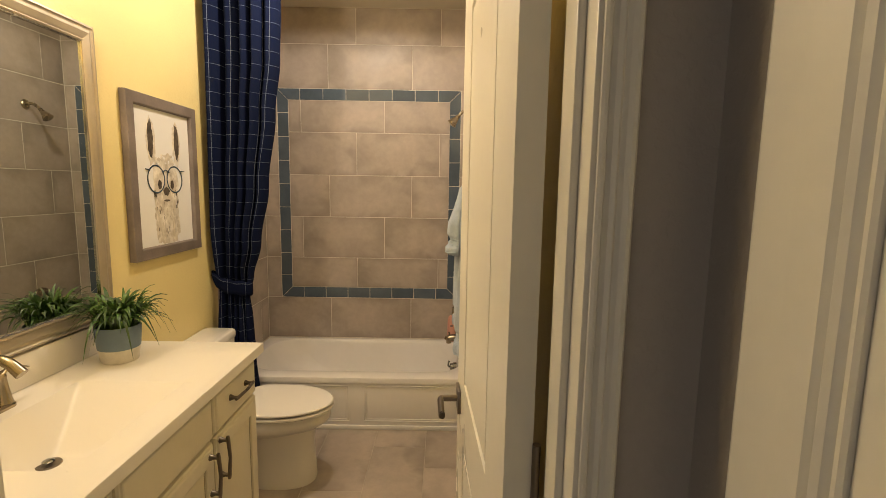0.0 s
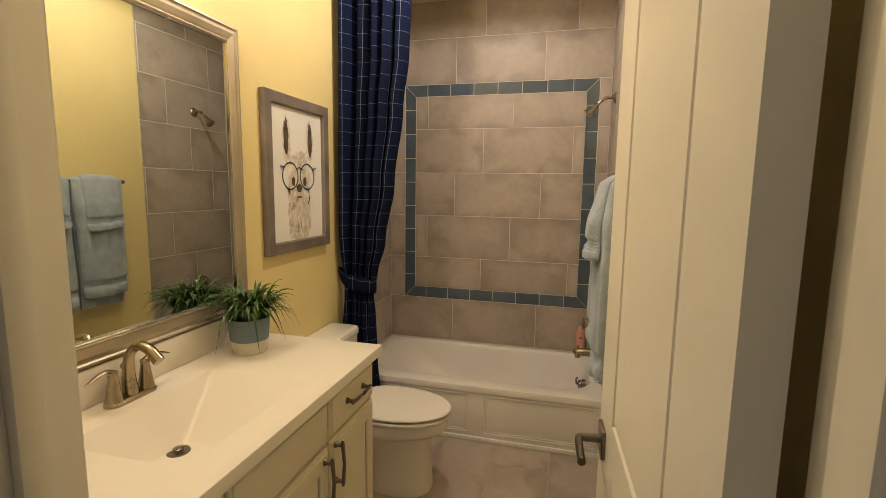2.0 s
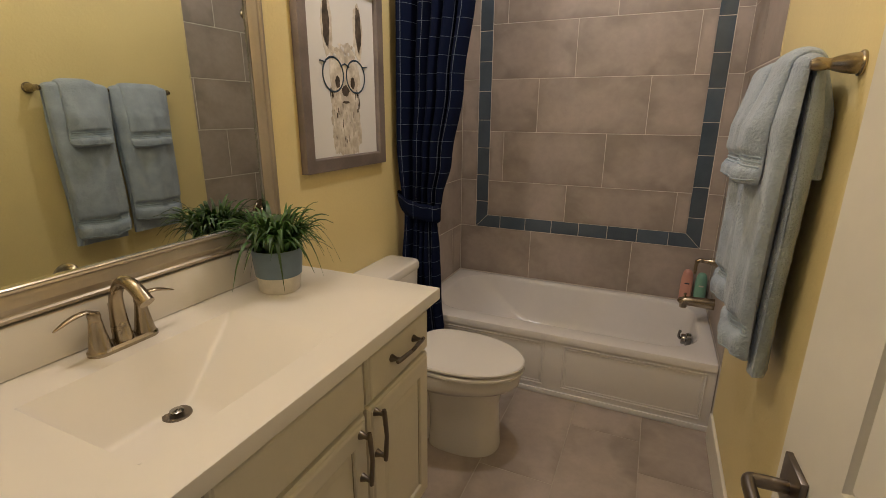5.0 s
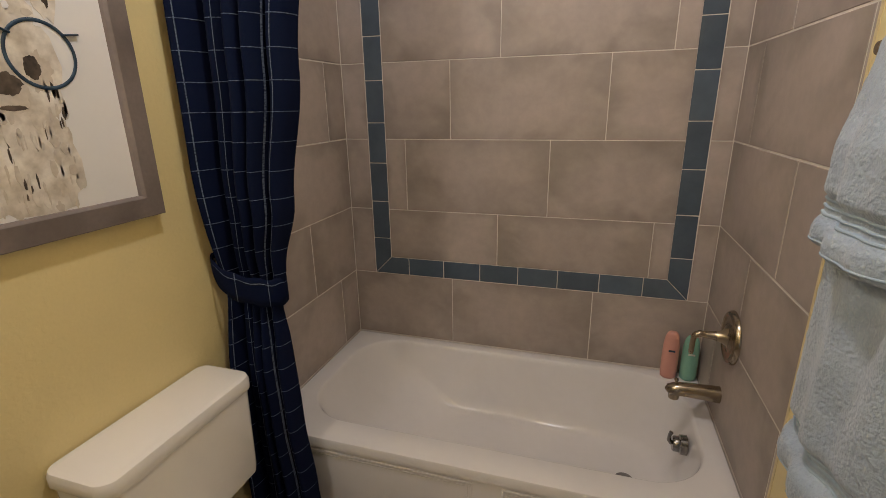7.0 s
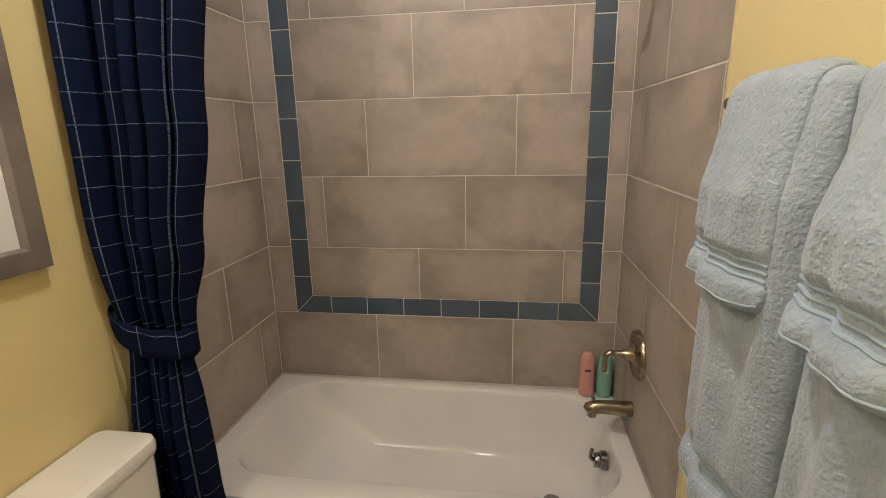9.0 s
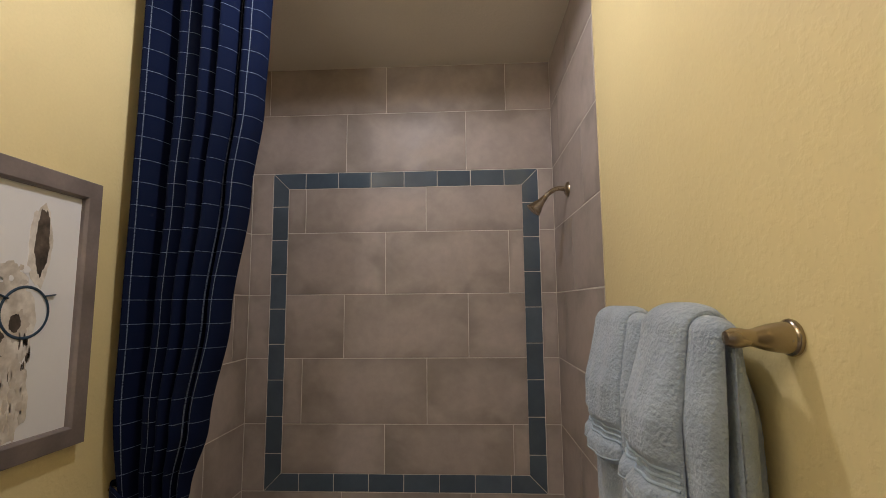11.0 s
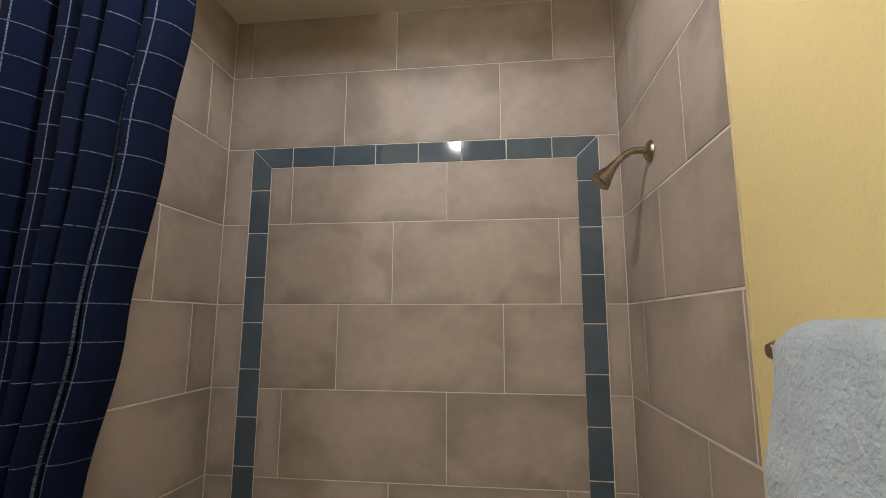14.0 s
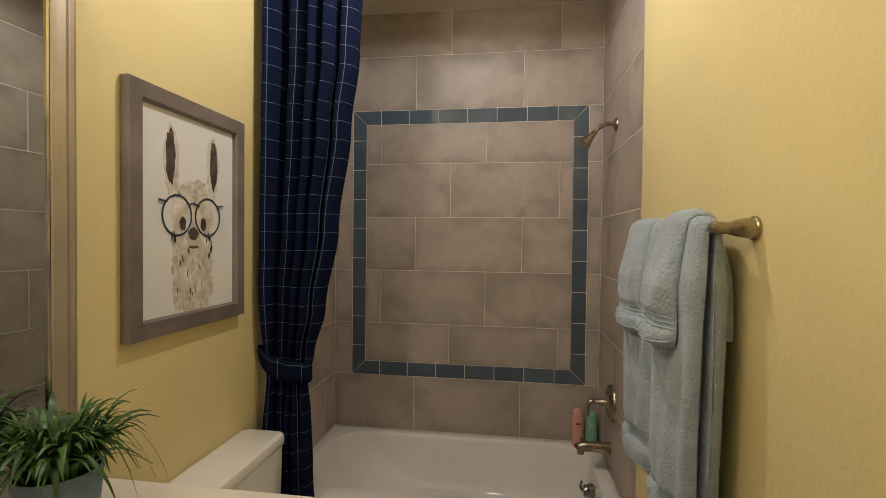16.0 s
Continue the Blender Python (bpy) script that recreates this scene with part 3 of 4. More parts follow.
tank = [rounded(0.088, TC, 0.078, 0.205, 0.03, 0.40), rounded(0.088, TC, 0.080, 0.208, 0.03, 0.42), rounded(0.089, TC, 0.083, 0.215, 0.03, 0.668)]
part("tank", loft([bowed(q) for q in tank]), PORCELAIN, toilet)
lidl = [rounded(0.090, TC, 0.085, 0.220, 0.03, 0.666), rounded(0.090, TC, 0.088, 0.224, 0.032, 0.672), rounded(0.090, TC, 0.088, 0.224, 0.032, 0.694), rounded(0.090, TC, 0.084, 0.220, 0.03, 0.704), rounded(0.090, TC, 0.075, 0.210, 0.028, 0.708)]
part("tank_lid", loft([bowed(q) for q in lidl]), PORCELAIN, toilet)

# ---- vanity ----
vanity = thing("vanity_cabinet", "cream painted vanity cabinet with raised-edge doors and drawers", "cabinet")
VX = 0.548
part("body", box(0.003, VX, VAN_Y0 + 0.003, VAN_Y1 - 0.022, 0.10, 0.70, 0.002), CABINET, vanity)
part("top_rail", box(VX - 0.02, VX, VAN_Y0 + 0.003, VAN_Y1 - 0.022, 0.7005, 0.818, 0.001), CABINET, vanity)
for ya in (VAN_Y0 + 0.003, VAN_Y1 - 0.040):
    part("side_panel", box(0.003, VX - 0.0205, ya, ya + 0.018, 0.7005, 0.818, 0.001), CABINET, vanity)
part("toe_kick", box(0.003, VX - 0.06, VAN_Y0 + 0.003, VAN_Y1 - 0.022, 0.0, 0.10), CABINET, vanity)


def front(name, y0, y1, z0, z1, framed):
    """A door or drawer front with a stepped edge, and a recessed panel where framed."""
    bm = bmesh.new()
    steps = [(0.0, 0.0), (0.0, 0.011), (0.005, 0.016), (0.009, 0.017), (0.012, 0.0205), (0.016, 0.022)]
    if framed:
        steps += [(0.058, 0.022), (0.062, 0.020), (0.064, 0.0145), (0.068, 0.0145), (0.090, 0.0165)]
    last = None
    for inset, d in steps:
        ring = [bm.verts.new((VX + d, y, z)) for y, z in ((y0 + inset, z0 + inset), (y1 - inset, z0 + inset), (y1 - inset, z1 - inset), (y0 + inset, z1 - inset))]
        if last:
            for k in range(4):
                bm.faces.new((last[k], last[(k + 1) % 4], ring[(k + 1) % 4], ring[k]))
        last = ring
    bm.faces.new(last)
    ob = part(name, bm, CABINET, vanity, smooth=False)
    if framed:
        # dark brown strips along the upright inner grooves
        for q in ((y0 + 0.0645, y0 + 0.0675, z0 + 0.0645, z1 - 0.0645), (y1 - 0.0675, y1 - 0.0645, z0 + 0.0645, z1 - 0.0645)):
            part("groove_line", box(VX + 0.0140, VX + 0.0152, *q), DARK_LINE, ob)
    return ob


def pull(parent, y, z, along, length=0.128):
    """A bar pull on two flared feet; along 'y' or 'z'."""
    x0, x1 = VX + 0.022, VX + 0.050
    h = length / 2
    a, b = ((y - h, z), (y + h, z)) if along == "y" else ((y, z - h), (y, z + h))
    ext = 0.014
    e = ((a[0] - ext, a[1]), (b[0] + ext, b[1])) if along == "y" else ((a[0], a[1] - ext), (b[0], b[1] + ext))
    bar = part("pull", tube([(x1 - 0.001, *e[0]), (x1, *a), (x1 + 0.005, y, z), (x1, *b), (x1 - 0.001, *e[1])], [0.0055, 0.0068, 0.0058, 0.0068, 0.0055], 12), DARK_NICKEL, parent, "dark nickel bar pull")
    for p in (a, b):
        part("foot", lathe([(0.0, x0 - 0.001), (0.012, x0), (0.0105, x0 + 0.004), (0.0065, x0 + 0.014), (0.007, x1)], 12, "x", (0, *p)), DARK_NICKEL, bar)


YA, YB = -2.520, -2.050
d = front("drawer_front", YB + 0.006, VAN_Y1 - 0.034, 0.660, 0.803, False)
pull(d, -1.866, 0.742, "y")
d = front("cabinet_door", YB + 0.006, VAN_Y1 - 0.034, 0.115, 0.648, True)
pull(d, YB + 0.030, 0.566, "z")
front("false_front", YA + 0.006, YB - 0.006, 0.655, 0.803, False)
d = front("cabinet_door", YA + 0.006, YB - 0.006, 0.115, 0.641, True)
pull(d, YB - 0.042, 0.545, "z")
d = front("drawer_front", VAN_Y0 + 0.03, YA - 0.006, 0.660, 0.803, False)
pull(d, -2.722, 0.742, "y")
d = front("cabinet_door", VAN_Y0 + 0.03, YA - 0.006, 0.115, 0.648, True)
pull(d, YA - 0.036, 0.566, "z")

# counter with a wedge-shaped sink moulded in
counter = thing("countertop", "white cultured marble countertop with integral rectangular sink", "countertop")
SX0, SX1, SY0, SY1 = 0.142, 0.490, -2.562, -2.062


def sink_depth(x, y):
    a = [0.130, (x - SX0) * 1.5, (SX1 - x) * 1.7, (SY1 - y) * 0.58, (y - SY0) * 1.7]
    if min(a) <= 0:
        return 0.0
    k = 260.0
    s = -math.log(sum(math.exp(-k * v) for v in a)) / k
    return max(0.0, min(s, 0.130))


def steps(a, b, s0, s1, n, edge=3):
    inner = [s0 + (s1 - s0) * i / n for i in range(n + 1)]
    pre = [a + (s0 - a) * i / edge for i in range(edge)]
    post = [s1 + (b - s1) * (i + 1) / edge for i in range(edge)]
    return pre + inner + post


bm = bmesh.new()
xs = steps(0.004, VAN_X - 0.004, SX0, SX1, 60)
ys = steps(VAN_Y0 + 0.003, VAN_Y1 - 0.004, SY0, SY1, 80)
grid = [[bm.verts.new((x, y, VAN_Z - sink_depth(x, y))) for y in ys] for x in xs]
for i in range(len(xs) - 1):
    for j in range(len(ys) - 1):
        bm.faces.new((grid[i][j], grid[i + 1][j], grid[i + 1][j + 1], grid[i][j + 1]))
border = [grid[i][0] for i in range(len(xs))] + [grid[-1][j] for j in range(1, len(ys))] + [grid[i][-1] for i in range(len(xs) - 2, -1, -1)] + [grid[0][j] for j in range(len(ys) - 2, 0, -1)]
last = border
for grow, z in ((0.003, VAN_Z - 0.0015), (0.004, VAN_Z - 0.005), (0.004, 0.8195), (0.0, 0.8185)):
    ring = []
    for v in border:
        x = VAN_X - 0.004 + grow if v.co.x > VAN_X - 0.006 else v.co.x
        y = VAN_Y1 - 0.004 + grow if v.co.y > VAN_Y1 - 0.006 else v.co.y
        ring.append(bm.verts.new((x, y, z)))
    for k in range(len(border)):
        bm.faces.new((last[k], last[(k + 1) % len(border)], ring[(k + 1) % len(border)], ring[k]))
    last = ring
part("slab", bm, MARBLE, counter)
part("backsplash", box(0.002, 0.022, VAN_Y0 + 0.003, VAN_Y1 - 0.004, VAN_Z + 0.0005, 0.968, 0.004), MARBLE, counter)
part("side_splash", box(0.024, 0.56, VAN_Y0 + 0.002, VAN_Y0 + 0.022, VAN_Z + 0.0005, 0.968, 0.004), MARBLE, counter)
DZ = VAN_Z - sink_depth(0.246, -2.330) + 0.0005
dr = part("drain_ring", lathe([(0.0, DZ + 0.002), (0.017, DZ + 0.002), (0.024, DZ + 0.0035), (0.030, DZ + 0.003), (0.032, DZ - 0.002)], 28, "z", (0.246, -2.330, 0)), DARK_NICKEL, counter, "dark metal drain ring")
part("stopper", lathe([(0.0, DZ + 0.014), (0.010, DZ + 0.013), (0.015, DZ + 0.010), (0.015, DZ + 0.007), (0.006, DZ + 0.006), (0.006, DZ)], 24, "z", (0.246, -2.330, 0)), CHROME, dr)

# faucet
FX, FY = 0.072, -2.312
faucet = thing("sink_faucet", "brushed bronze two-handle centerset bathroom faucet", "faucet")
zb = VAN_Z
part("base_plate", loft([rounded(FX, FY, 0.027, 0.079, 0.026, zb + 0.0003), rounded(FX, FY, 0.027, 0.079, 0.026, zb + 0.008), rounded(FX, FY, 0.022, 0.074, 0.021, zb + 0.014)]), NICKEL, faucet)
sp = curve_points([(FX, FY, zb + 0.012), (FX - 0.004, FY, zb + 0.07), (FX + 0.004, FY, zb + 0.125), (FX + 0.035, FY, zb + 0.160), (FX + 0.072, FY, zb + 0.155), (FX + 0.110, FY, zb + 0.122)], 6)
rs = [0.0215 - 0.008 * min(1, i / 12) + 0.003 * max(0, (i - 18) / 12) for i in range(len(sp))]
part("spout", tube(sp, rs, 18), NICKEL, faucet)
part("lift_rod", lathe([(0.002, zb + 0.01), (0.002, zb + 0.085), (0.006, zb + 0.088), (0.006, zb + 0.098), (0.002, zb + 0.101)], 10, "z", (FX - 0.024, FY, 0)), NICKEL, faucet)
for s in (-1, 1):
    hub = part("handle_hub", lathe([(0.0, zb + 0.012), (0.024, zb + 0.012), (0.021, zb + 0.025), (0.0155, zb + 0.06), (0.0125, zb + 0.085), (0.0135, zb + 0.092), (0.012, zb + 0.098), (0.0, zb + 0.100)], 24, "z", (FX, FY + s * 0.052, 0)), NICKEL, faucet)
    lv = curve_points([(FX, FY + s * 0.050, zb + 0.096), (FX + 0.003, FY + s * 0.068, zb + 0.106), (FX + 0.006, FY + s * 0.098, zb + 0.104), (FX + 0.008, FY + s * 0.136, zb + 0.090)], 5)
    part("lever", tube(lv, [0.010, 0.011, 0.0105, 0.010, 0.0095] + [0.009] * 5 + [0.0085, 0.008, 0.0075, 0.006, 0.005, 0.003], 14, flat=0.5), NICKEL, hub)

# ---- mirror ----
mirror = thing("wall_mirror", "large framed mirror above the vanity counter", "mirror")
y0, y1, z0, z1 = MIRROR


def mitred_frame(y0, y1, z0, z1, profile, mat, parent, name="frame_rail"):
    """Four mitred rails on the wall x = 0; profile: (inset from the outer edge, height off the wall)."""
    cor = [(y0, z0, 1, 1), (y1, z0, -1, 1), (y1, z1, -1, -1), (y0, z1, 1, -1)]
    for k in range(4):
        a, b = cor[k], cor[(k + 1) % 4]
        loops = [[Vector((d, c[0] + c[2] * w, c[1] + c[3] * w)) for w, d in profile] for c in (a, b)]
        part(name, loft(loops), mat, parent, smooth=False)


mitred_frame(y0, y1, z0, z1, [(0, 0.002), (0, 0.022), (0.004, 0.028), (0.010, 0.029), (0.014, 0.025), (0.018, 0.024), (0.030, 0.029), (0.048, 0.026), (0.056, 0.024), (0.061, 0.029), (0.066, 0.027), (0.066, 0.002)], FRAME_SILVER, mirror)
mitred_frame(y0 + 0.0665, y1 - 0.0665, z0 + 0.0665, z1 - 0.0665, [(0, 0.004), (0, 0.026), (0.002, 0.0275), (0.005, 0.024), (0.005, 0.004)], LIP, mirror, "inner_lip")
mitred_frame(y0 - 0.003, y1 + 0.003, z0 - 0.003, z1 + 0.003, [(0, 0.002), (0, 0.010), (0.0028, 0.012), (0.0028, 0.002)], DARK_LINE, mirror, "dark_outer_edge")
# flat glass, set back in the rebate and hung a hair out of true
g0, g1, g2, g3 = y0 + 0.064, y1 - 0.064, z0 + 0.064, z1 - 0.064
bm = box(0.0125, 0.0155, g0, g1, g2, g3)
for v in bm.verts:
    v.co.x -= (v.co.y - (g0 + g1) / 2) * -0.009
part("mirror_glass", bm, MIRROR_GLASS, mirror, "silvered mirror glass", smooth=False)

# ---- vanity light above the mirror ----
lamp = thing("vanity_light", "wall light with three frosted glass shades above the mirror", "wall lamp")
LZ = 2.30
part("back_plate", box(0.001, 0.022, -2.62, -2.00, LZ - 0.03, LZ + 0.03, 0.006), NICKEL, lamp)
for k in range(3):
    ly = -2.55 + 0.24 * k
    part("arm", tube(curve_points([(0.02, ly, LZ), (0.07, ly, LZ - 0.01), (0.11, ly, LZ + 0.02)], 6), 0.008, 10), NICKEL, lamp)
    bm = bmesh.new()
    loops = []
    for r, z in ((0.028, 0.02), (0.038, 0.04), (0.050, 0.09), (0.056, 0.14), (0.053, 0.14), (0.047, 0.09), (0.035, 0.043), (0.026, 0.024)):
        loops.append([Vector((0.115 + r * math.cos(2 * math.pi * i / 24), ly + r * math.sin(2 * math.pi * i / 24), LZ + z)) for i in range(24)])
    shade = part("shade", loft(loops), SHADE, lamp, "frosted glass bell shade")
    shade.visible_shadow = False
    bl = bpy.data.lights.new("bulb", "POINT")
    bl.energy, bl.color, bl.shadow_soft_size = BULB_WATTS, BULB_COLOUR, 0.05
    bo = new("bulb", bl)
    bo.location = (0.115, ly, LZ + 0.10)

# ---- ceiling light ----
LAMP_X, LAMP_Y = 0.81, -1.21
dome = thing("flush_ceiling_light", "round flush ceiling light with a frosted glass dome", "ceiling lamp", at=(LAMP_X, LAMP_Y, H))
part("trim_ring", lathe([(0.118, -0.0005), (0.142, -0.0005), (0.142, -0.006), (0.136, -0.012), (0.121, -0.013), (0.118, -0.0065)], 48), TRIM, dome)
lens = part("lens", lathe([(0.1175, -0.0065), (0.112, -0.026), (0.094, -0.047), (0.058, -0.064), (0.0, -0.070)], 48), SHADE, dome, "frosted glass dome")
lens.visible_shadow = False
bl = bpy.data.lights.new("downlight", "SPOT")
bl.energy, bl.color, bl.shadow_soft_size = CEILING_WATTS, BULB_COLOUR, 0.05
bl.spot_size, bl.spot_blend = radians(177), 0.25
bo = new("downlight", bl)
bo.location = (LAMP_X, LAMP_Y, H - 0.052)

# ---- framed print ----
picture = thing("framed_print", "grey-brown wood framed print of plain cream, brown and blue shapes", "picture")
P0, P1, Q0, Q1 = -1.567, -1.020, 1.166, 1.886
mitred_frame(P0, P1, Q0, Q1, [(0, 0.002), (0, 0.028), (0.002, 0.030), (0.046, 0.030), (0.048, 0.028), (0.052, 0.022), (0.052, 0.004)], FRAME_GREY, picture)
part("print_sheet", box(0.004, 0.012, P0 + 0.05, P1 - 0.05, Q0 + 0.05, Q1 - 0.05), PAPER, picture, "white paper sheet")
pc = (P0 + P1) / 2


def blot(cy_, cz_, ry, rz, mat, lift, wob=0.1, seed=1, n=40, power=2.0):
    """A flat patch of ink or wash with a slightly ragged outline."""
    rng = random.Random(seed)
    bm = bmesh.new()
    ph = [rng.uniform(0, 6.3) for _ in range(4)]
    ring = []
    for i in range(n):
        a = 2 * math.pi * i / n
        k = 1 + wob * (0.5 * math.sin(5 * a + ph[0]) + 0.3 * math.sin(9 * a + ph[1]) + 0.4 * math.sin(14 * a + ph[2])) * 0.6
        c, s = math.cos(a), math.sin(a)
        ring.append((cy_ + ry * k * math.copysign(abs(c) ** (2 / power), c), cz_ + rz * k * math.copysign(abs(s) ** (2 / power), s)))
    loft([[Vector((0.012, y, z)) for y, z in ring], [Vector((0.012 + lift, y, z)) for y, z in ring]], bm)
    part("ink_shape", bm, mat, picture, smooth=False)


GREY_WASH = surface("grey_brown_wash", (0.46, 0.40, 0.33), rough=0.7, vary=0.3, scale=30, fine=90, tint=(0.60, 0.55, 0.48))
blot(pc + 0.005, 1.318, 0.096, 0.100, WASH, 0.0006, 0.16, 3, power=3.5)
blot(pc + 0.005, 1.500, 0.098, 0.135, WASH, 0.0008, 0.16, 4, power=2.6)
for s in (-1, 1):
    blot(pc + s * 0.100 + 0.005, 1.690, 0.033, 0.104, WASH, 0.0010, 0.16, 7 + s)
    blot(pc + s * 0.104 + 0.005, 1.700, 0.020, 0.084, BROWN_INK, 0.0013, 0.2, 9 + s)
    blot(pc + s * 0.062 + 0.005, 1.488, 0.024, 0.036, GREY_WASH, 0.0011, 0.4, 21 + s)
    blot(pc + s * 0.050 + 0.005, 1.497, 0.015, 0.022, BROWN_INK, 0.0014, 0.16, 24 + s)
    part("ink_ring", tube([(0.0136, pc + 0.004 + s * 0.074 + 0.064 * math.cos(a), 1.522 + 0.062 * math.sin(a)) for a in [i * math.pi / 20 for i in range(41)]], 0.0036, 8, flat=0.4), BLUE_INK, picture)
    part("ink_stroke", tube([(0.0138, pc + 0.004 + s * 0.122, 1.562), (0.0138, pc + 0.004 + s * 0.152, 1.566)], 0.007, 8, flat=0.3), BLUE_INK, picture)
part("ink_bar", tube([(0.0138, pc - 0.022, 1.556), (0.0138, pc + 0.004, 1.566), (0.0138, pc + 0.030, 1.556)], 0.0055, 8, flat=0.4), BLUE_INK, picture)
blot(pc + 0.005, 1.448, 0.034, 0.036, GREY_WASH, 0.0011, 0.2, 31)
blot(pc + 0.005, 1.466, 0.026, 0.021, BROWN_INK, 0.0014, 0.2, 32, power=1.7)
blot(pc + 0.005, 1.423, 0.024, 0.005, BROWN_INK, 0.0014, 0.2, 33)


def dabs(seed, count, y_half, z_a, z_b, wide, tall, mats):
    """Brush dabs scattered over a patch of the sheet."""
    rng = random.Random(seed)
    for k in range(count):
        blot(pc + 0.005 + rng.uniform(-1, 1) * y_half, rng.uniform(z_a, z_b), rng.uniform(*wide), rng.uniform(*tall), mats[k % len(mats)], 0.0012 + 0.0002 * (k % 3), 0.4, seed * 300 + k, 12)


dabs(5, 70, 0.090, 1.226, 1.40, (0.0010, 0.0026), (0.006, 0.015), (BROWN_INK, GREY_WASH, GREY_WASH))
dabs(6, 36, 0.094, 1.225, 1.42, (0.004, 0.010), (0.008, 0.020), (WASH, GREY_WASH))
dabs(7, 34, 0.085, 1.575, 1.640, (0.004, 0.012), (0.004, 0.010), (WASH, PAPER, WASH, GREY_WASH))
for s in (-1, 1):
    rng = random.Random(40 + s)
    for k in range(16):
        blot(pc + 0.005 + s * rng.uniform(0.062, 0.100), rng.uniform(1.40, 1.475), rng.uniform(0.002, 0.005), rng.uniform(0.007, 0.017), (GREY_WASH, BROWN_INK, WASH)[k % 3], 0.0013, 0.4, 900 + 20 * s + k, 12)
part("glazing_bead", box(0.013, 0.016, P0 + 0.0515, P0 + 0.055, Q0 + 0.05, Q1 - 0.05), PAPER, picture)

# ---- plant ----
plant = thing("potted_grass_plant", "green grass-like plant in a blue and cream ceramic pot", "plant", at=(0.147, -1.876, VAN_Z))
pot = part("pot", lathe([(0.0, 0.0005), (0.058, 0.0005), (0.061, 0.006), (0.0645, 0.036), (0.066, 0.050)], 40), POT_WHITE, plant, "cream lower half of the pot")
part("pot_band", lathe([(0.066, 0.050), (0.0682, 0.052), (0.0715, 0.090), (0.074, 0.130), (0.072, 0.1335), (0.069, 0.131), (0.067, 0.115), (0.0, 0.115)], 40), POT_BLUE, pot, "matt blue upper band")
part("soil", lathe([(0.0, 0.1155), (0.066, 0.1155), (0.066, 0.119), (0.0, 0.123)], 24), SOIL, plant)
rng = random.Random(11)
for k in range(295):
    a = rng.uniform(0, 2 * math.pi)
    r0 = 0.055 * math.sqrt(rng.random())
    long = rng.random() < 0.07
    reach = (rng.uniform(0.11, 0.155) if long else rng.uniform(0.03, 0.135)) * (0.55 + 0.45 * r0 / 0.055)
    hgt = rng.uniform(0.07, 0.145)
    droop = rng.uniform(0.10, 0.20) if long else rng.uniform(0, 0.075)
    w = rng.uniform(0.0055, 0.0095)
    base = Vector((r0 * math.cos(a), r0 * math.sin(a), 0.118))
    out = Vector((math.cos(a + rng.uniform(-0.5, 0.5)), math.sin(a + rng.uniform(-0.5, 0.5)), 0)).normalized()
    if base.x + 0.149 + out.x * reach < 0.035:
        reach = max(0.01, (base.x + 0.149 - 0.035) / max(0.05, -out.x))
    sidev = Vector((-out.y, out.x, 0))
    sway = rng.uniform(-0.035, 0.035)
    twist = rng.uniform(-0.6, 0.6)
    bm = bmesh.new()
    N, prev = 7, None
    for i in range(N + 1):
        t = i / N
        p = base + out * (reach * (t ** 1.3)) + sidev * (sway * t * t) + Vector((0, 0, hgt * (1 - (1 - t) ** 2) - droop * t ** 3))
        ww = w * (1 - t ** 2.6) * (0.7 + 0.3 * min(1, 4 * t)) if t < 1 else 0.0004
        sv = (sidev * math.cos(twist * t) + Vector((0, 0, 1)) * math.sin(twist * t)) * ww
        row = [bm.verts.new(p - sv), bm.verts.new(p + Vector((0, 0, -0.0012))), bm.verts.new(p + sv), bm.verts.new(p + Vector((0, 0, 0.0004)))]
        if prev:
            for q in range(4):
                bm.faces.new((prev[q], prev[(q + 1) % 4], row[(q + 1) % 4], row[q]))
        else:
            bm.faces.new(row)
        prev = row
    bm.faces.new(prev)
    part("leaf", bm, LEAF, plant)

# ---- shower curtain ----
CURTAIN, ct, cb = material("navy_windowpane_cloth")
cn, cl = ct.nodes, ct.links
uv = cn.new("ShaderNodeUVMap")
sep = cn.new("ShaderNodeSeparateXYZ")
cl.new(uv.outputs["UV"], sep.inputs[0])
lines = []
for axis, pitch, wide in (("X", 0.078, 0.0011), ("Y", 0.074, 0.0011)):
    mod = cn.new("ShaderNodeMath")
    mod.operation = "PINGPONG"
    mod.inputs[1].default_value = pitch / 2
    cl.new(sep.outputs[axis], mod.inputs[0])
    less = cn.new("ShaderNodeMath")
    less.operation = "LESS_THAN"
    less.inputs[1].default_value = wide
    cl.new(mod.outputs[0], less.inputs[0])
    lines.append(less)
mx = cn.new("ShaderNodeMath")
mx.operation = "MAXIMUM"
cl.new(lines[0].outputs[0], mx.inputs[0])
cl.new(lines[1].outputs[0], mx.inputs[1])
weave = cn.new("ShaderNodeTexNoise")
weave.inputs["Scale"].default_value, weave.inputs["Detail"].default_value = 260, 2
cl.new(uv.outputs["UV"], weave.inputs["Vector"])
wr = cn.new("ShaderNodeMapRange")
wr.inputs["From Min"].default_value, wr.inputs["From Max"].default_value, wr.inputs["To Min"].default_value = 0.3, 0.62, 0.1
cl.new(weave.outputs["Fac"], wr.inputs["Value"])
broken = cn.new("ShaderNodeMath")
broken.operation = "MULTIPLY"
cl.new(mx.outputs[0], broken.inputs[0])
cl.new(wr.outputs[0], broken.inputs[1])
cloth = cn.new("ShaderNodeMix")
cloth.data_type = "RGBA"
cloth.inputs["A"].default_value, cloth.inputs["B"].default_value = (0.0032, 0.0068, 0.0275, 1), (0.14, 0.17, 0.24, 1)
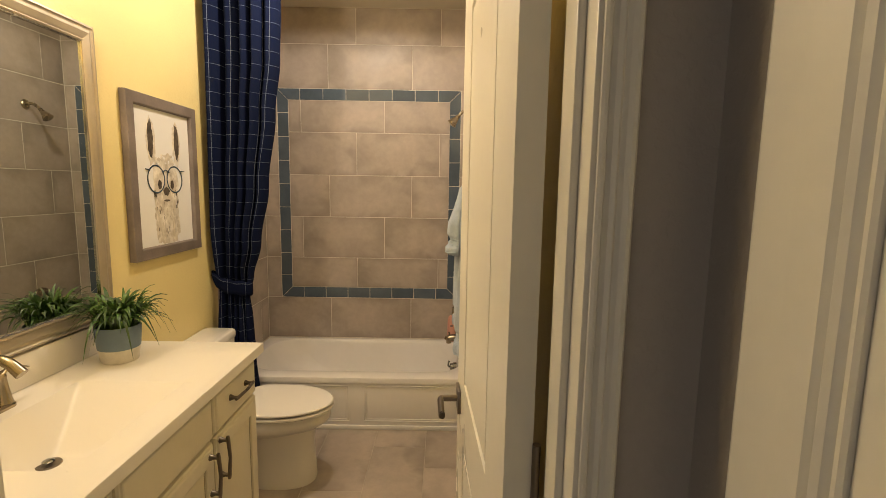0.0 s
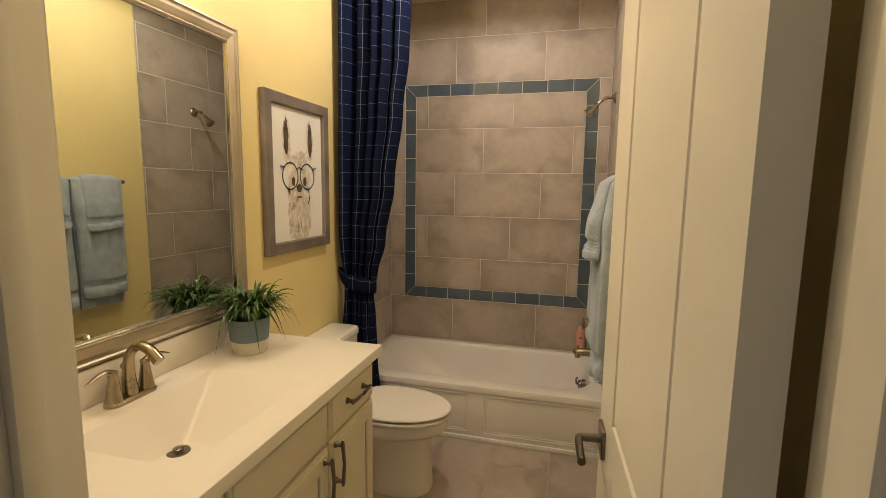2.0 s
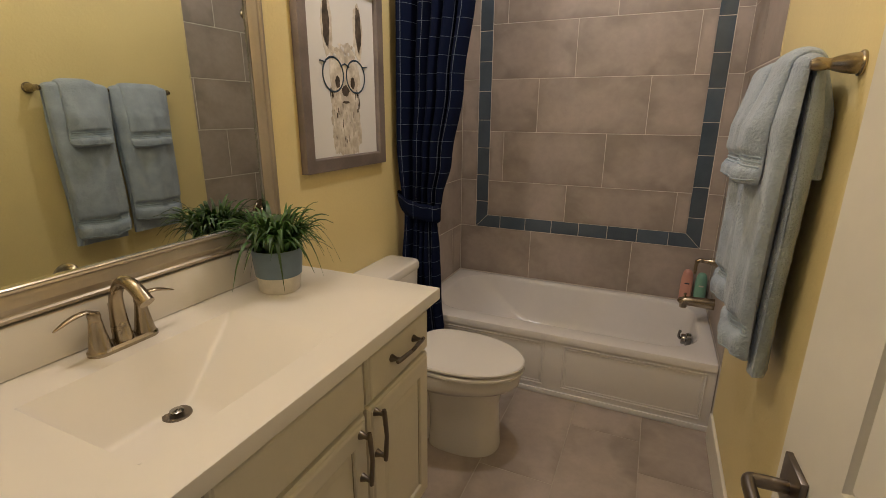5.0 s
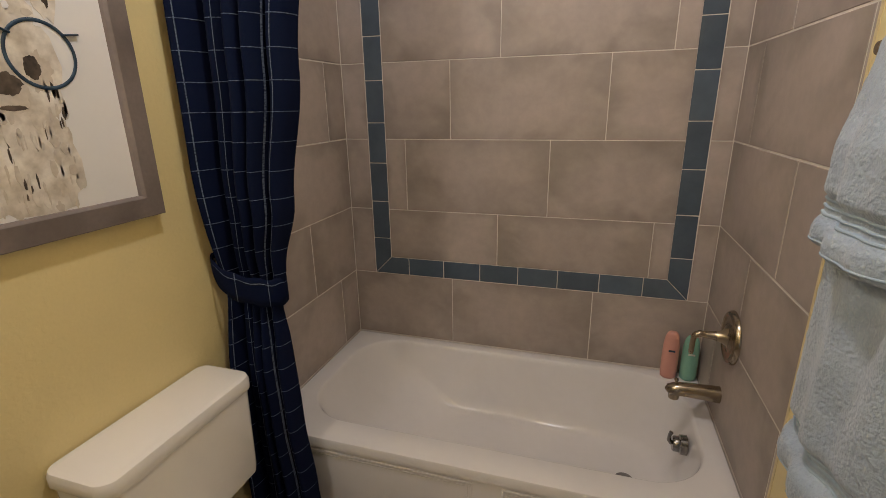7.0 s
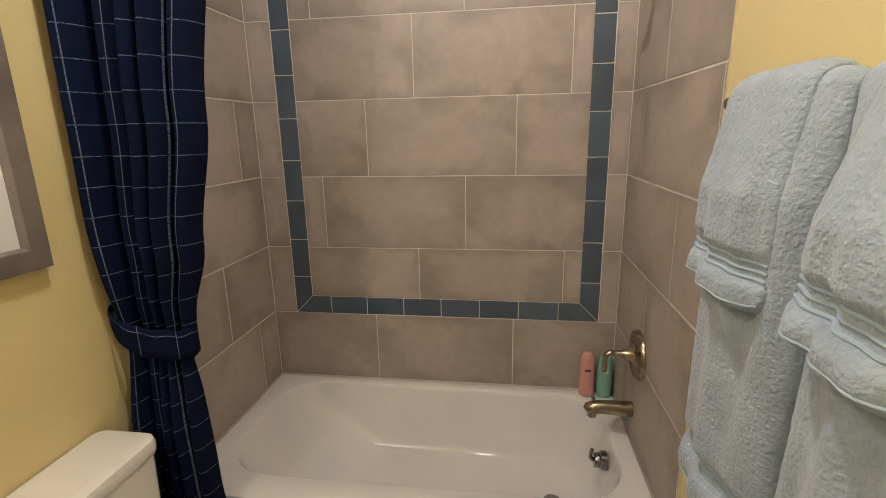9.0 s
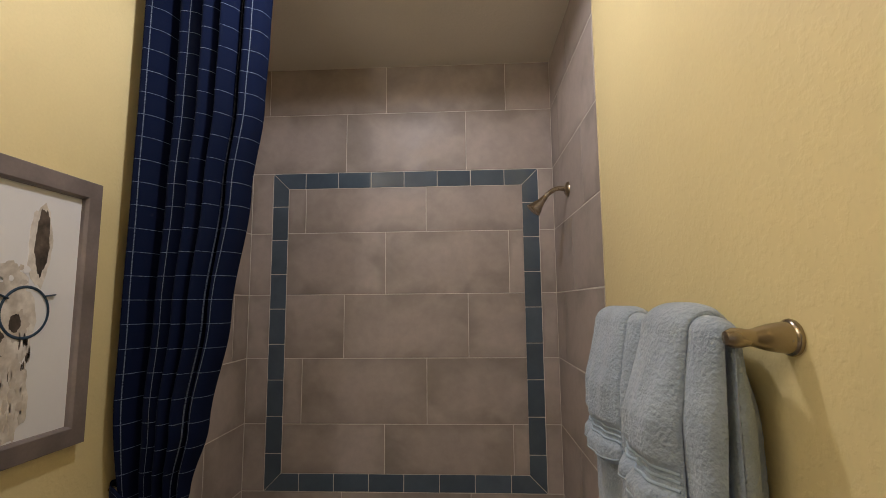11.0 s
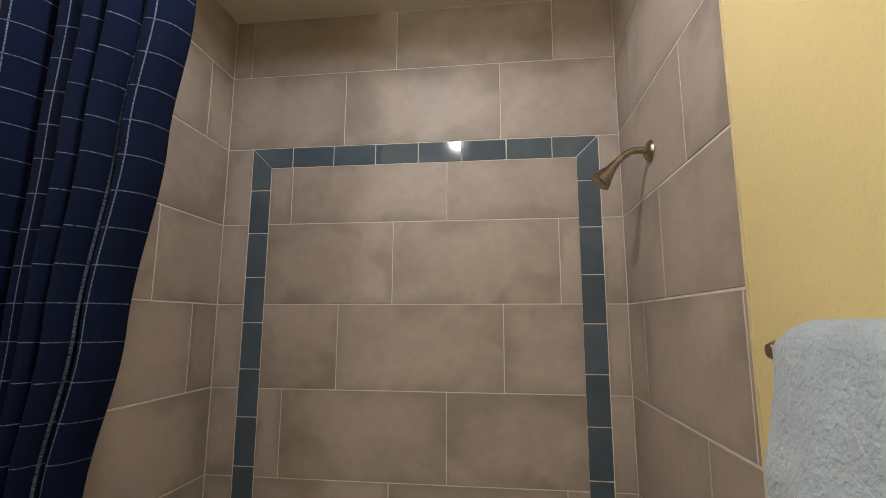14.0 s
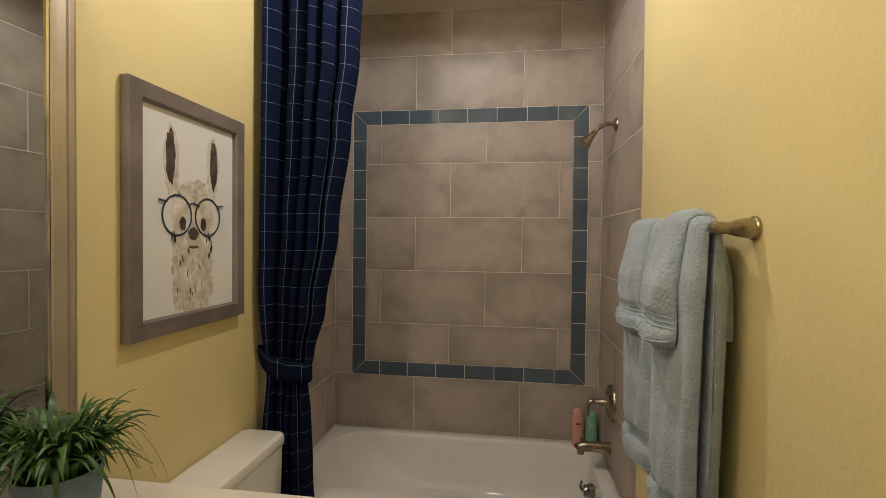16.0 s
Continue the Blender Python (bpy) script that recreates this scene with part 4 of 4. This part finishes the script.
cl.new(broken.outputs[0], cloth.inputs["Factor"])
cl.new(cloth.outputs["Result"], cb.inputs["Base Color"])
cb.inputs["Roughness"].default_value, cb.inputs["Sheen Weight"].default_value = 0.9, 0.0
cb.inputs["Specular IOR Level"].default_value = 0.12
bp = cn.new("ShaderNodeBump")
bp.inputs["Strength"].default_value, bp.inputs["Distance"].default_value = 0.25, 0.001
cl.new(weave.outputs["Fac"], bp.inputs["Height"])
cl.new(bp.outputs[0], cb.inputs["Normal"])

curtain = thing("shower_curtain", "navy windowpane-check shower curtain gathered with a fabric tie", "curtain")
EDGE = [(2.69, 0.43), (2.45, 0.422), (2.2, 0.412), (1.9, 0.378), (1.5, 0.328), (1.17, 0.274), (0.98, 0.232), (0.86, 0.206), (0.74, 0.214), (0.48, 0.222), (0.20, 0.245), (0.06, 0.255)]
LEFT = [(2.69, 0.012), (1.3, 0.012), (1.0, 0.022), (0.88, 0.035), (0.6, 0.035), (0.06, 0.03)]


def along(table, z):
    for (za, a), (zb_, b) in zip(table, table[1:]):
        if za >= z >= zb_:
            t = (za - z) / (za - zb_)
            t = t * t * (3 - 2 * t)
            return a + (b - a) * t
    return table[-1][1]


def cloth_sheet(name, edge, left, z_top, z_bot, nu, nz, pleats, amp, y_mid, wide, parent, phase=0.0):
    bm = bmesh.new()
    lay = bm.loops.layers.uv.new("UVMap")
    rows_, zs = [], [z_top + (z_bot - z_top) * j / nz for j in range(nz + 1)]
    for z in zs:
        a, b = along(left, z), along(edge, z)
        pinch = math.exp(-((z - 0.91) / 0.16) ** 2)
        r_ = []
        for i in range(nu + 1):
            u = i / nu
            w_ = 2 * math.pi * pleats * (u + 0.035 * math.sin(7.3 * u + 1.1)) + phase + 0.35 * math.sin(1.7 * z + 4 * u)
            fold = 2.2 * (0.5 + 0.5 * math.sin(w_)) ** 1.8 - 1.1 + 0.16 * math.sin(2 * w_ + 0.6 + z)
            am = amp * (1 - 0.55 * pinch) * (0.8 + 0.25 * math.sin(11 * u + 0.5))
            r_.append(bm.verts.new((a + (b - a) * u + 0.010 * math.cos(w_) * (1 - pinch * 0.7), y_mid - 0.004 + am * fold, z)))
        rows_.append(r_)
    for j in range(nz):
        for i in range(nu):
            f = bm.faces.new((rows_[j][i], rows_[j][i + 1], rows_[j + 1][i + 1], rows_[j + 1][i]))
            for lp, (ii, jj) in zip(f.loops, ((i, j), (i + 1, j), (i + 1, j + 1), (i, j + 1))):
                lp[lay].uv = (wide * ii / nu, zs[jj])
    ob = part(name, bm, CURTAIN, parent)
    s = ob.modifiers.new("thickness", "SOLIDIFY")
    s.thickness = 0.002
    return ob


cloth_sheet("cloth", EDGE, LEFT, 2.69, 0.06, 220, 90, 5.0, 0.058, -0.848, 0.60, curtain)
# tie: a band round the gathered cloth, drawn to a hook on the wall
bm = bmesh.new()
lay = bm.loops.layers.uv.new("UVMap")
n_t, rows_ = 48, []
for j in range(5):
    r_ = []
    for i in range(n_t):
        a = 2 * math.pi * i / n_t
        c, s = math.cos(a), math.sin(a)
        x = 0.115 + 0.110 * c if c > 0 else 0.115 + 0.112 * c
        lift = 0.055 * max(0, -c) ** 2 - 0.028 * c * 0.6
        h = 0.082 * (1 - 0.72 * max(0, -c) ** 3)
        r_.append(bm.verts.new((x, -0.850 + 0.060 * math.copysign(abs(s) ** 0.8, s) - 0.012 * max(0, -c), 0.925 + lift + h * (j / 4 - 0.5) + 0.003 * math.sin(9 * a + j))))
    rows_.append(r_)
for j in range(4):
    for i in range(n_t):
        f = bm.faces.new((rows_[j][i], rows_[j][(i + 1) % n_t], rows_[j + 1][(i + 1) % n_t], rows_[j + 1][i]))
        for lp, (ii, jj) in zip(f.loops, ((i, j), (i + 1, j), (i + 1, j + 1), (i, j + 1))):
            lp[lay].uv = (0.5 * ii / n_t + 0.02, 0.018 + 0.07 * jj / 4)
tie = part("tie_band", bm, CURTAIN, curtain, "navy fabric tie band")
tie.modifiers.new("thickness", "SOLIDIFY").thickness = 0.004
part("tie_hook", tube([(0.0, -0.876, 0.985), (0.012, -0.876, 0.985), (0.016, -0.876, 0.995)], 0.004, 8), NICKEL, curtain)
rod = thing("curtain_rod", "brushed bronze shower curtain rod across the alcove", "curtain rod")
part("rod_bar", tube([(0.0, -0.862, 2.712), (W, -0.862, 2.712)], 0.0125, 16), NICKEL, rod)
for x in (0.006, W - 0.006):
    part("flange", lathe([(0.028, x - 0.006), (0.028, x + 0.003), (0.018, x + 0.006)], 20, "x", (0, -0.862, 2.712)), NICKEL, rod)

# ---- towel bar and towels ----
BX, BZ, B0, B1 = 1.447, 1.485, -1.656, -1.030
bar = thing("towel_bar", "brushed bronze towel bar with flared round posts", "towel bar")
part("bar", tube([(BX, B0 + 0.01, BZ), (BX, B1 - 0.01, BZ)], 0.009, 16), NICKEL, bar)
for y in (B0, B1):
    part("post", lathe([(0.0245, W - 0.0005), (0.0255, W - 0.004), (0.0245, W - 0.007), (0.0215, W - 0.009), (0.0205, W - 0.020), (0.0185, W - 0.032), (0.0155, W - 0.043), (0.0125, W - 0.052), (0.0115, W - 0.057), (0.0120, W - 0.062), (0.0135, W - 0.070), (0.0135, W - 0.080), (0.009, W - 0.089), (0.0, W - 0.090)], 28, "x", (0, y, BZ)), NICKEL, bar)


def towel(label, name, y0, y1, z_front, z_back, r_in, thick, flare, seed, band, spread=-0.035, plump=1.3):
    """A plump folded towel over the bar: front and back falls, rolled side folds, a pinched woven band and a puffed hem."""
    root = thing(name, label, "towel", "towels on the bar")
    rng = random.Random(seed)
    ph = [rng.uniform(0, 6.3) for _ in range(6)]
    nf, nb, na, ny = 84, 46, 16, 40

    def fall(z, u, side):
        t = (BZ - z) / 0.7
        return side * (0.008 * math.sin(3.1 * u + ph[0] + 2.2 * t) + 0.004 * math.sin(7 * u + ph[1] - 3 * t)) * min(1, t * 3) + side * flare * min(1, max(0, t) * 1.6)

    def puff(z):
        """Share of the full thickness at a height of the front fall."""
        up = z - z_front
        hem = math.sqrt(max(0.0, 1 - max(0.0, 1 - up / 0.020) ** 2))
        mid = band + 0.012
        pinch = math.exp(-((z - mid) / 0.020) ** 4)
        below = 0.10 * math.exp(-((z - (z_front + band) / 2) / 0.022) ** 2)
        return (0.25 + 0.75 * hem) * (1 - 0.42 * pinch) + below

    def side_roll(u):
        """Fold thickness across the width: full inside, turning over in a round at both side folds."""
        d = min(u, 1 - u) * (y1 - y0) / (plump * thick)
        return 0.10 + 0.90 * math.sqrt(max(0.0, 1 - max(0.0, 1 - d) ** 2))

    path = [("f", z_front + (BZ - z_front) * k / nf) for k in range(nf)]
    path += [("a", math.pi * k / na) for k in range(na + 1)]
    path += [("b", BZ - (BZ - z_back) * k / nb) for k in range(1, nb + 1)]

    def pt(kind, v, u, share, rough=0.0):
        y = y0 + (y1 - y0) * u
        th = thick * share * (puff(v) if kind == "f" else 1.0)
        full = 0.5 + 0.5 * min(1, max(0, (BZ - v) / 0.13)) if kind != "a" else 0.5
        r = 0.0105 + (r_in + th - 0.0105) * full
        if kind == "a":
            x, z = BX - r * math.cos(v), BZ + r * math.sin(v)
        elif kind == "f":
            x, z = BX - r - fall(v, u * 3, 1), v
        else:
            x, z = BX + r + max(-0.01, min(W - 0.008 - BX - r, fall(v, u * 3 + 2, 0.6))), v
        t = max(0, (BZ - z)) / 0.7
        y += (u - 0.5) * (spread * t) + 0.008 * math.sin(5 * t + ph[3]) * t
        if kind == "f":
            z += (0.016 * math.sin(2.2 * u + ph[4]) + 0.006 * math.sin(6 * u + ph[5])) * t
            low = max(0.0, 1 - (v - z_front) / 0.045)
            d = min(u, 1 - u) * (y1 - y0)
            z += 0.010 * low * max(0.0, 1 - d / 0.030) ** 2
            y += (0.5 - u) * 0.02 * low ** 3 * max(0.0, 1 - d / 0.030)
        p = Vector((x, y, z))
        if rough:
            k = rough * (noise.noise(p * 70 + Vector((seed, 0, 0))) + 0.8 * noise.noise(p * 150))
            p.x += -k if kind != "b" else k
            p.y += k * 0.5 * (1 if u > 0.5 else -1)
        return Vector((min(p.x, W - 0.006), p.y, p.z))

    loops = []
    for i in range(ny + 1):
        u = 0.5 - 0.5 * math.cos(math.pi * i / ny)
        sh = side_roll(u)
        up = [pt(k, v, u, sh, 0.0 if k == "f" and abs(v - band - 0.012) < 0.02 else 0.0010) for k, v in path]
        dn = [pt(k, v, u, 0.02) for k, v in path]
        loops.append(up + dn[::-1])
    part("terry_body", loft(loops), TOWEL, root)
    bm = bmesh.new()
    for z, r in ((band, 0.0030), (band + 0.011, 0.0030), (band + 0.022, 0.0030), (z_front + 0.013, 0.0022)):
        pts = []
        for i in range(ny + 1):
            u = 0.012 + 0.976 * (0.5 - 0.5 * math.cos(math.pi * i / ny))
            pts.append(pt("f", z, u, side_roll(u)))
        tube(pts, r, 8, bm, flat=0.9)
    part("woven_band", bm, TOWEL_BAND, root, "ribbed woven border stripes")
    return root


towel("pale blue terry bath towel folded over the bar", "bath_towel", -1.644, -1.358, 0.775, 0.735, 0.002, 0.045, 0.008, 3, 0.850, plump=1.25)
towel("pale blue terry bath towel folded over the bar", "bath_towel", -1.350, -1.044, 0.790, 0.745, 0.002, 0.043, 0.006, 8, 0.865, plump=1.25)
towel("pale blue terry hand towel laid over a bath towel", "hand_towel", -1.586, -1.420, 1.222, 1.240, 0.048, 0.038, 0.022, 5, 1.268, 0.07, 1.6)
towel("pale blue terry hand towel laid over a bath towel", "hand_towel", -1.305, -1.088, 1.195, 1.225, 0.042, 0.030, 0.012, 12, 1.246, 0.03, 1.6)


# ---- tiles: each one a piece on its wall or floor ----
CACHE = {}
JOINT = 0.0035


def poly_tile(name, pts, mat, depth=0.004, cham=0.0012):
    """A flat tile with chamfered edges; pts: its outline in its own plane."""
    key = (name, tuple((round(x, 4), round(y, 4)) for x, y in pts))
    if key in CACHE:
        return CACHE[key]
    c = sum((Vector((x, y)) for x, y in pts), Vector((0, 0))) / len(pts)
    top, out, low = [], [], []
    for x, y in pts:
        d = c - Vector((x, y))
        s = Vector((math.copysign(cham, d.x), math.copysign(cham, d.y)))
        top.append((x + s.x, y + s.y, 0.0))
        out.append((x, y, -cham))
        low.append((x, y, -depth))
    n = len(pts)
    faces = [tuple(range(n))]
    for a in (0, n):
        for k in range(n):
            faces.append((a + n + k, a + n + (k + 1) % n, a + (k + 1) % n, a + k))
    me = bpy.data.meshes.new(name)
    me.from_pydata(top + out + low, [], faces)
    me.materials.append(mat)
    CACHE[key] = me
    return me


TILT = random.Random(77)


def lay(name, pts, mat, parent, origin, u, v, tilt=0.0):
    """Lay a tile whose outline is given from its first corner, at origin, along u and v."""
    me = poly_tile(name, pts, mat)
    ob = new(name, me)
    ob.parent = parent
    u, v = Vector(u), Vector(v)
    w = u.cross(v)
    m = Matrix((u, v, w)).transposed().to_4x4()
    m.translation = Vector(origin)
    ob.matrix_basis = m @ Matrix.Rotation(radians(TILT.uniform(-tilt, tilt)), 4, "X") @ Matrix.Rotation(radians(TILT.uniform(-tilt, tilt)), 4, "Y")
    return ob


def rect_tile(name, mat, parent, origin, u, v, w, h, tilt=0.0):
    g = JOINT / 2
    if w < 0.012 or h < 0.012:
        return
    o = Vector(origin) + Vector(u) * g + Vector(v) * g
    w, h = round(w - 2 * g, 4), round(h - 2 * g, 4)
    lay(name, [(0, 0), (w, 0), (w, h), (0, h)], mat, parent, o, u, v, tilt)


def cuts(a, b, first, pitch):
    """Joints between a and b on a grid of the given pitch through first."""
    k = math.ceil((a - first) / pitch)
    out = [a]
    while first + k * pitch < b - 1e-6:
        if first + k * pitch > a + 1e-6:
            out.append(first + k * pitch)
        k += 1
    return list(zip(out, out[1:] + [b]))


LONG = 0.6115
X, Y, Z = (1, 0, 0), (0, 1, 0), (0, 0, 1)
NY_ = (0, -1, 0)
BO = (0.107, 1.451, LEVEL0, LEVEL0 + 5 * COURSE)
BI = (0.189, 1.372, LEVEL0 + 0.081, LEVEL0 + 5 * COURSE - 0.081)
courses = [(TZ + 0.001, LEVEL0)] + [(LEVEL0 + COURSE * k, min(H, LEVEL0 + COURSE * (k + 1))) for k in range(7)]
for k, (za, zb_) in enumerate(courses):
    first = 0.483 + LONG / 3 * k
    spans = cuts(0, W, first, LONG)
    for xa, xb in spans:
        if k == 0 or k >= 6:
            rect_tile("wall_tile", STONE_TILE, wall_back, (xa, 0, za), X, Z, xb - xa, zb_ - za, 0.06)
            continue
        lo, hi = max(za, BI[2]), min(zb_, BI[3])
        a, b = max(xa, BI[0]), min(xb, BI[1])
        if b > a and hi > lo:
            rect_tile("wall_tile", STONE_TILE, wall_back, (a, 0, lo), X, Z, b - a, hi - lo, 0.06)
    if 1 <= k <= 5:
        rect_tile("wall_tile", STONE_TILE, wall_back, (0, 0, za), X, Z, BO[0], zb_ - za)
        rect_tile("wall_tile", STONE_TILE, wall_back, (BO[1], 0, za), X, Z, W - BO[1], zb_ - za)
# glass border with mitred corners
bw = BI[0] - BO[0]
g = JOINT / 2
for base, flip in ((BO[2], 1), (BO[3], -1)):
    step = (BO[1] - BO[0]) / 8
    for i in range(8):
        pts = [(g, g), (step - g, g), (step - g, bw - g), (g, bw - g)]
        if i == 0:
            pts[0], pts[3] = (2 * g, g), (bw, bw - g)
        if i == 7:
            pts[1], pts[2] = (step - 2 * g, g), (step - bw, bw - g)
        if flip < 0:
            pts = [(x, bw - y) for x, y in pts][::-1]
        lay("glass_tile", pts, GLASS_TILE, wall_back, (BO[0] + i * step, -0.0005, base if flip > 0 else base - bw), X, Z, 0.5)
for base, flip in ((BO[0], 1), (BO[1], -1)):
    step = (BO[3] - BO[2]) / 9
    for i in range(9):
        pts = [(g, g), (bw - g, g), (bw - g, step - g), (g, step - g)]
        if i == 0:
            pts[0], pts[1] = (g, 2 * g), (bw - g, bw)
        if i == 8:
            pts[3], pts[2] = (g, step - 2 * g), (bw - g, step - bw)
        if flip < 0:
            pts = [(bw - x, y) for x, y in pts][::-1]
        lay("glass_tile", pts, GLASS_TILE, wall_back, (base if flip > 0 else base - bw, -0.0005, BO[2] + i * step), X, Z, 0.5)
# side walls of the alcove, with wider joints
JOINT = 0.0055
for k, (za, zb_) in enumerate(courses):
    for ya, yb in cuts(0, -TILE_Y, 0.585 + LONG / 3 * (2 - k) + LONG / 3 * 2 * (k - 2), LONG):
        rect_tile("wall_tile", STONE_TILE, wall_right_tub, (W, -ya, za), NY_, Z, yb - ya, zb_ - za, 0.06)
    for ya, yb in cuts(TILE_Y, 0, -0.145 - LONG / 3 * (k - 3), LONG):
        rect_tile("wall_tile", STONE_TILE, wall_left_tub, (0, ya, za), Y, Z, yb - ya, zb_ - za, 0.06)
# floor
JOINT = 0.0035
for c, (xa, xb) in enumerate(cuts(0, W, 0.040, 0.3015)):
    for ya, yb in cuts(YH, TY + 0.01, -1.171 + 0.2035 * (5 - c), LONG):
        rect_tile("floor_tile", FLOOR_TILE, floor, (xa, ya, 0), X, Y, xb - xa, yb - ya, 0.03)
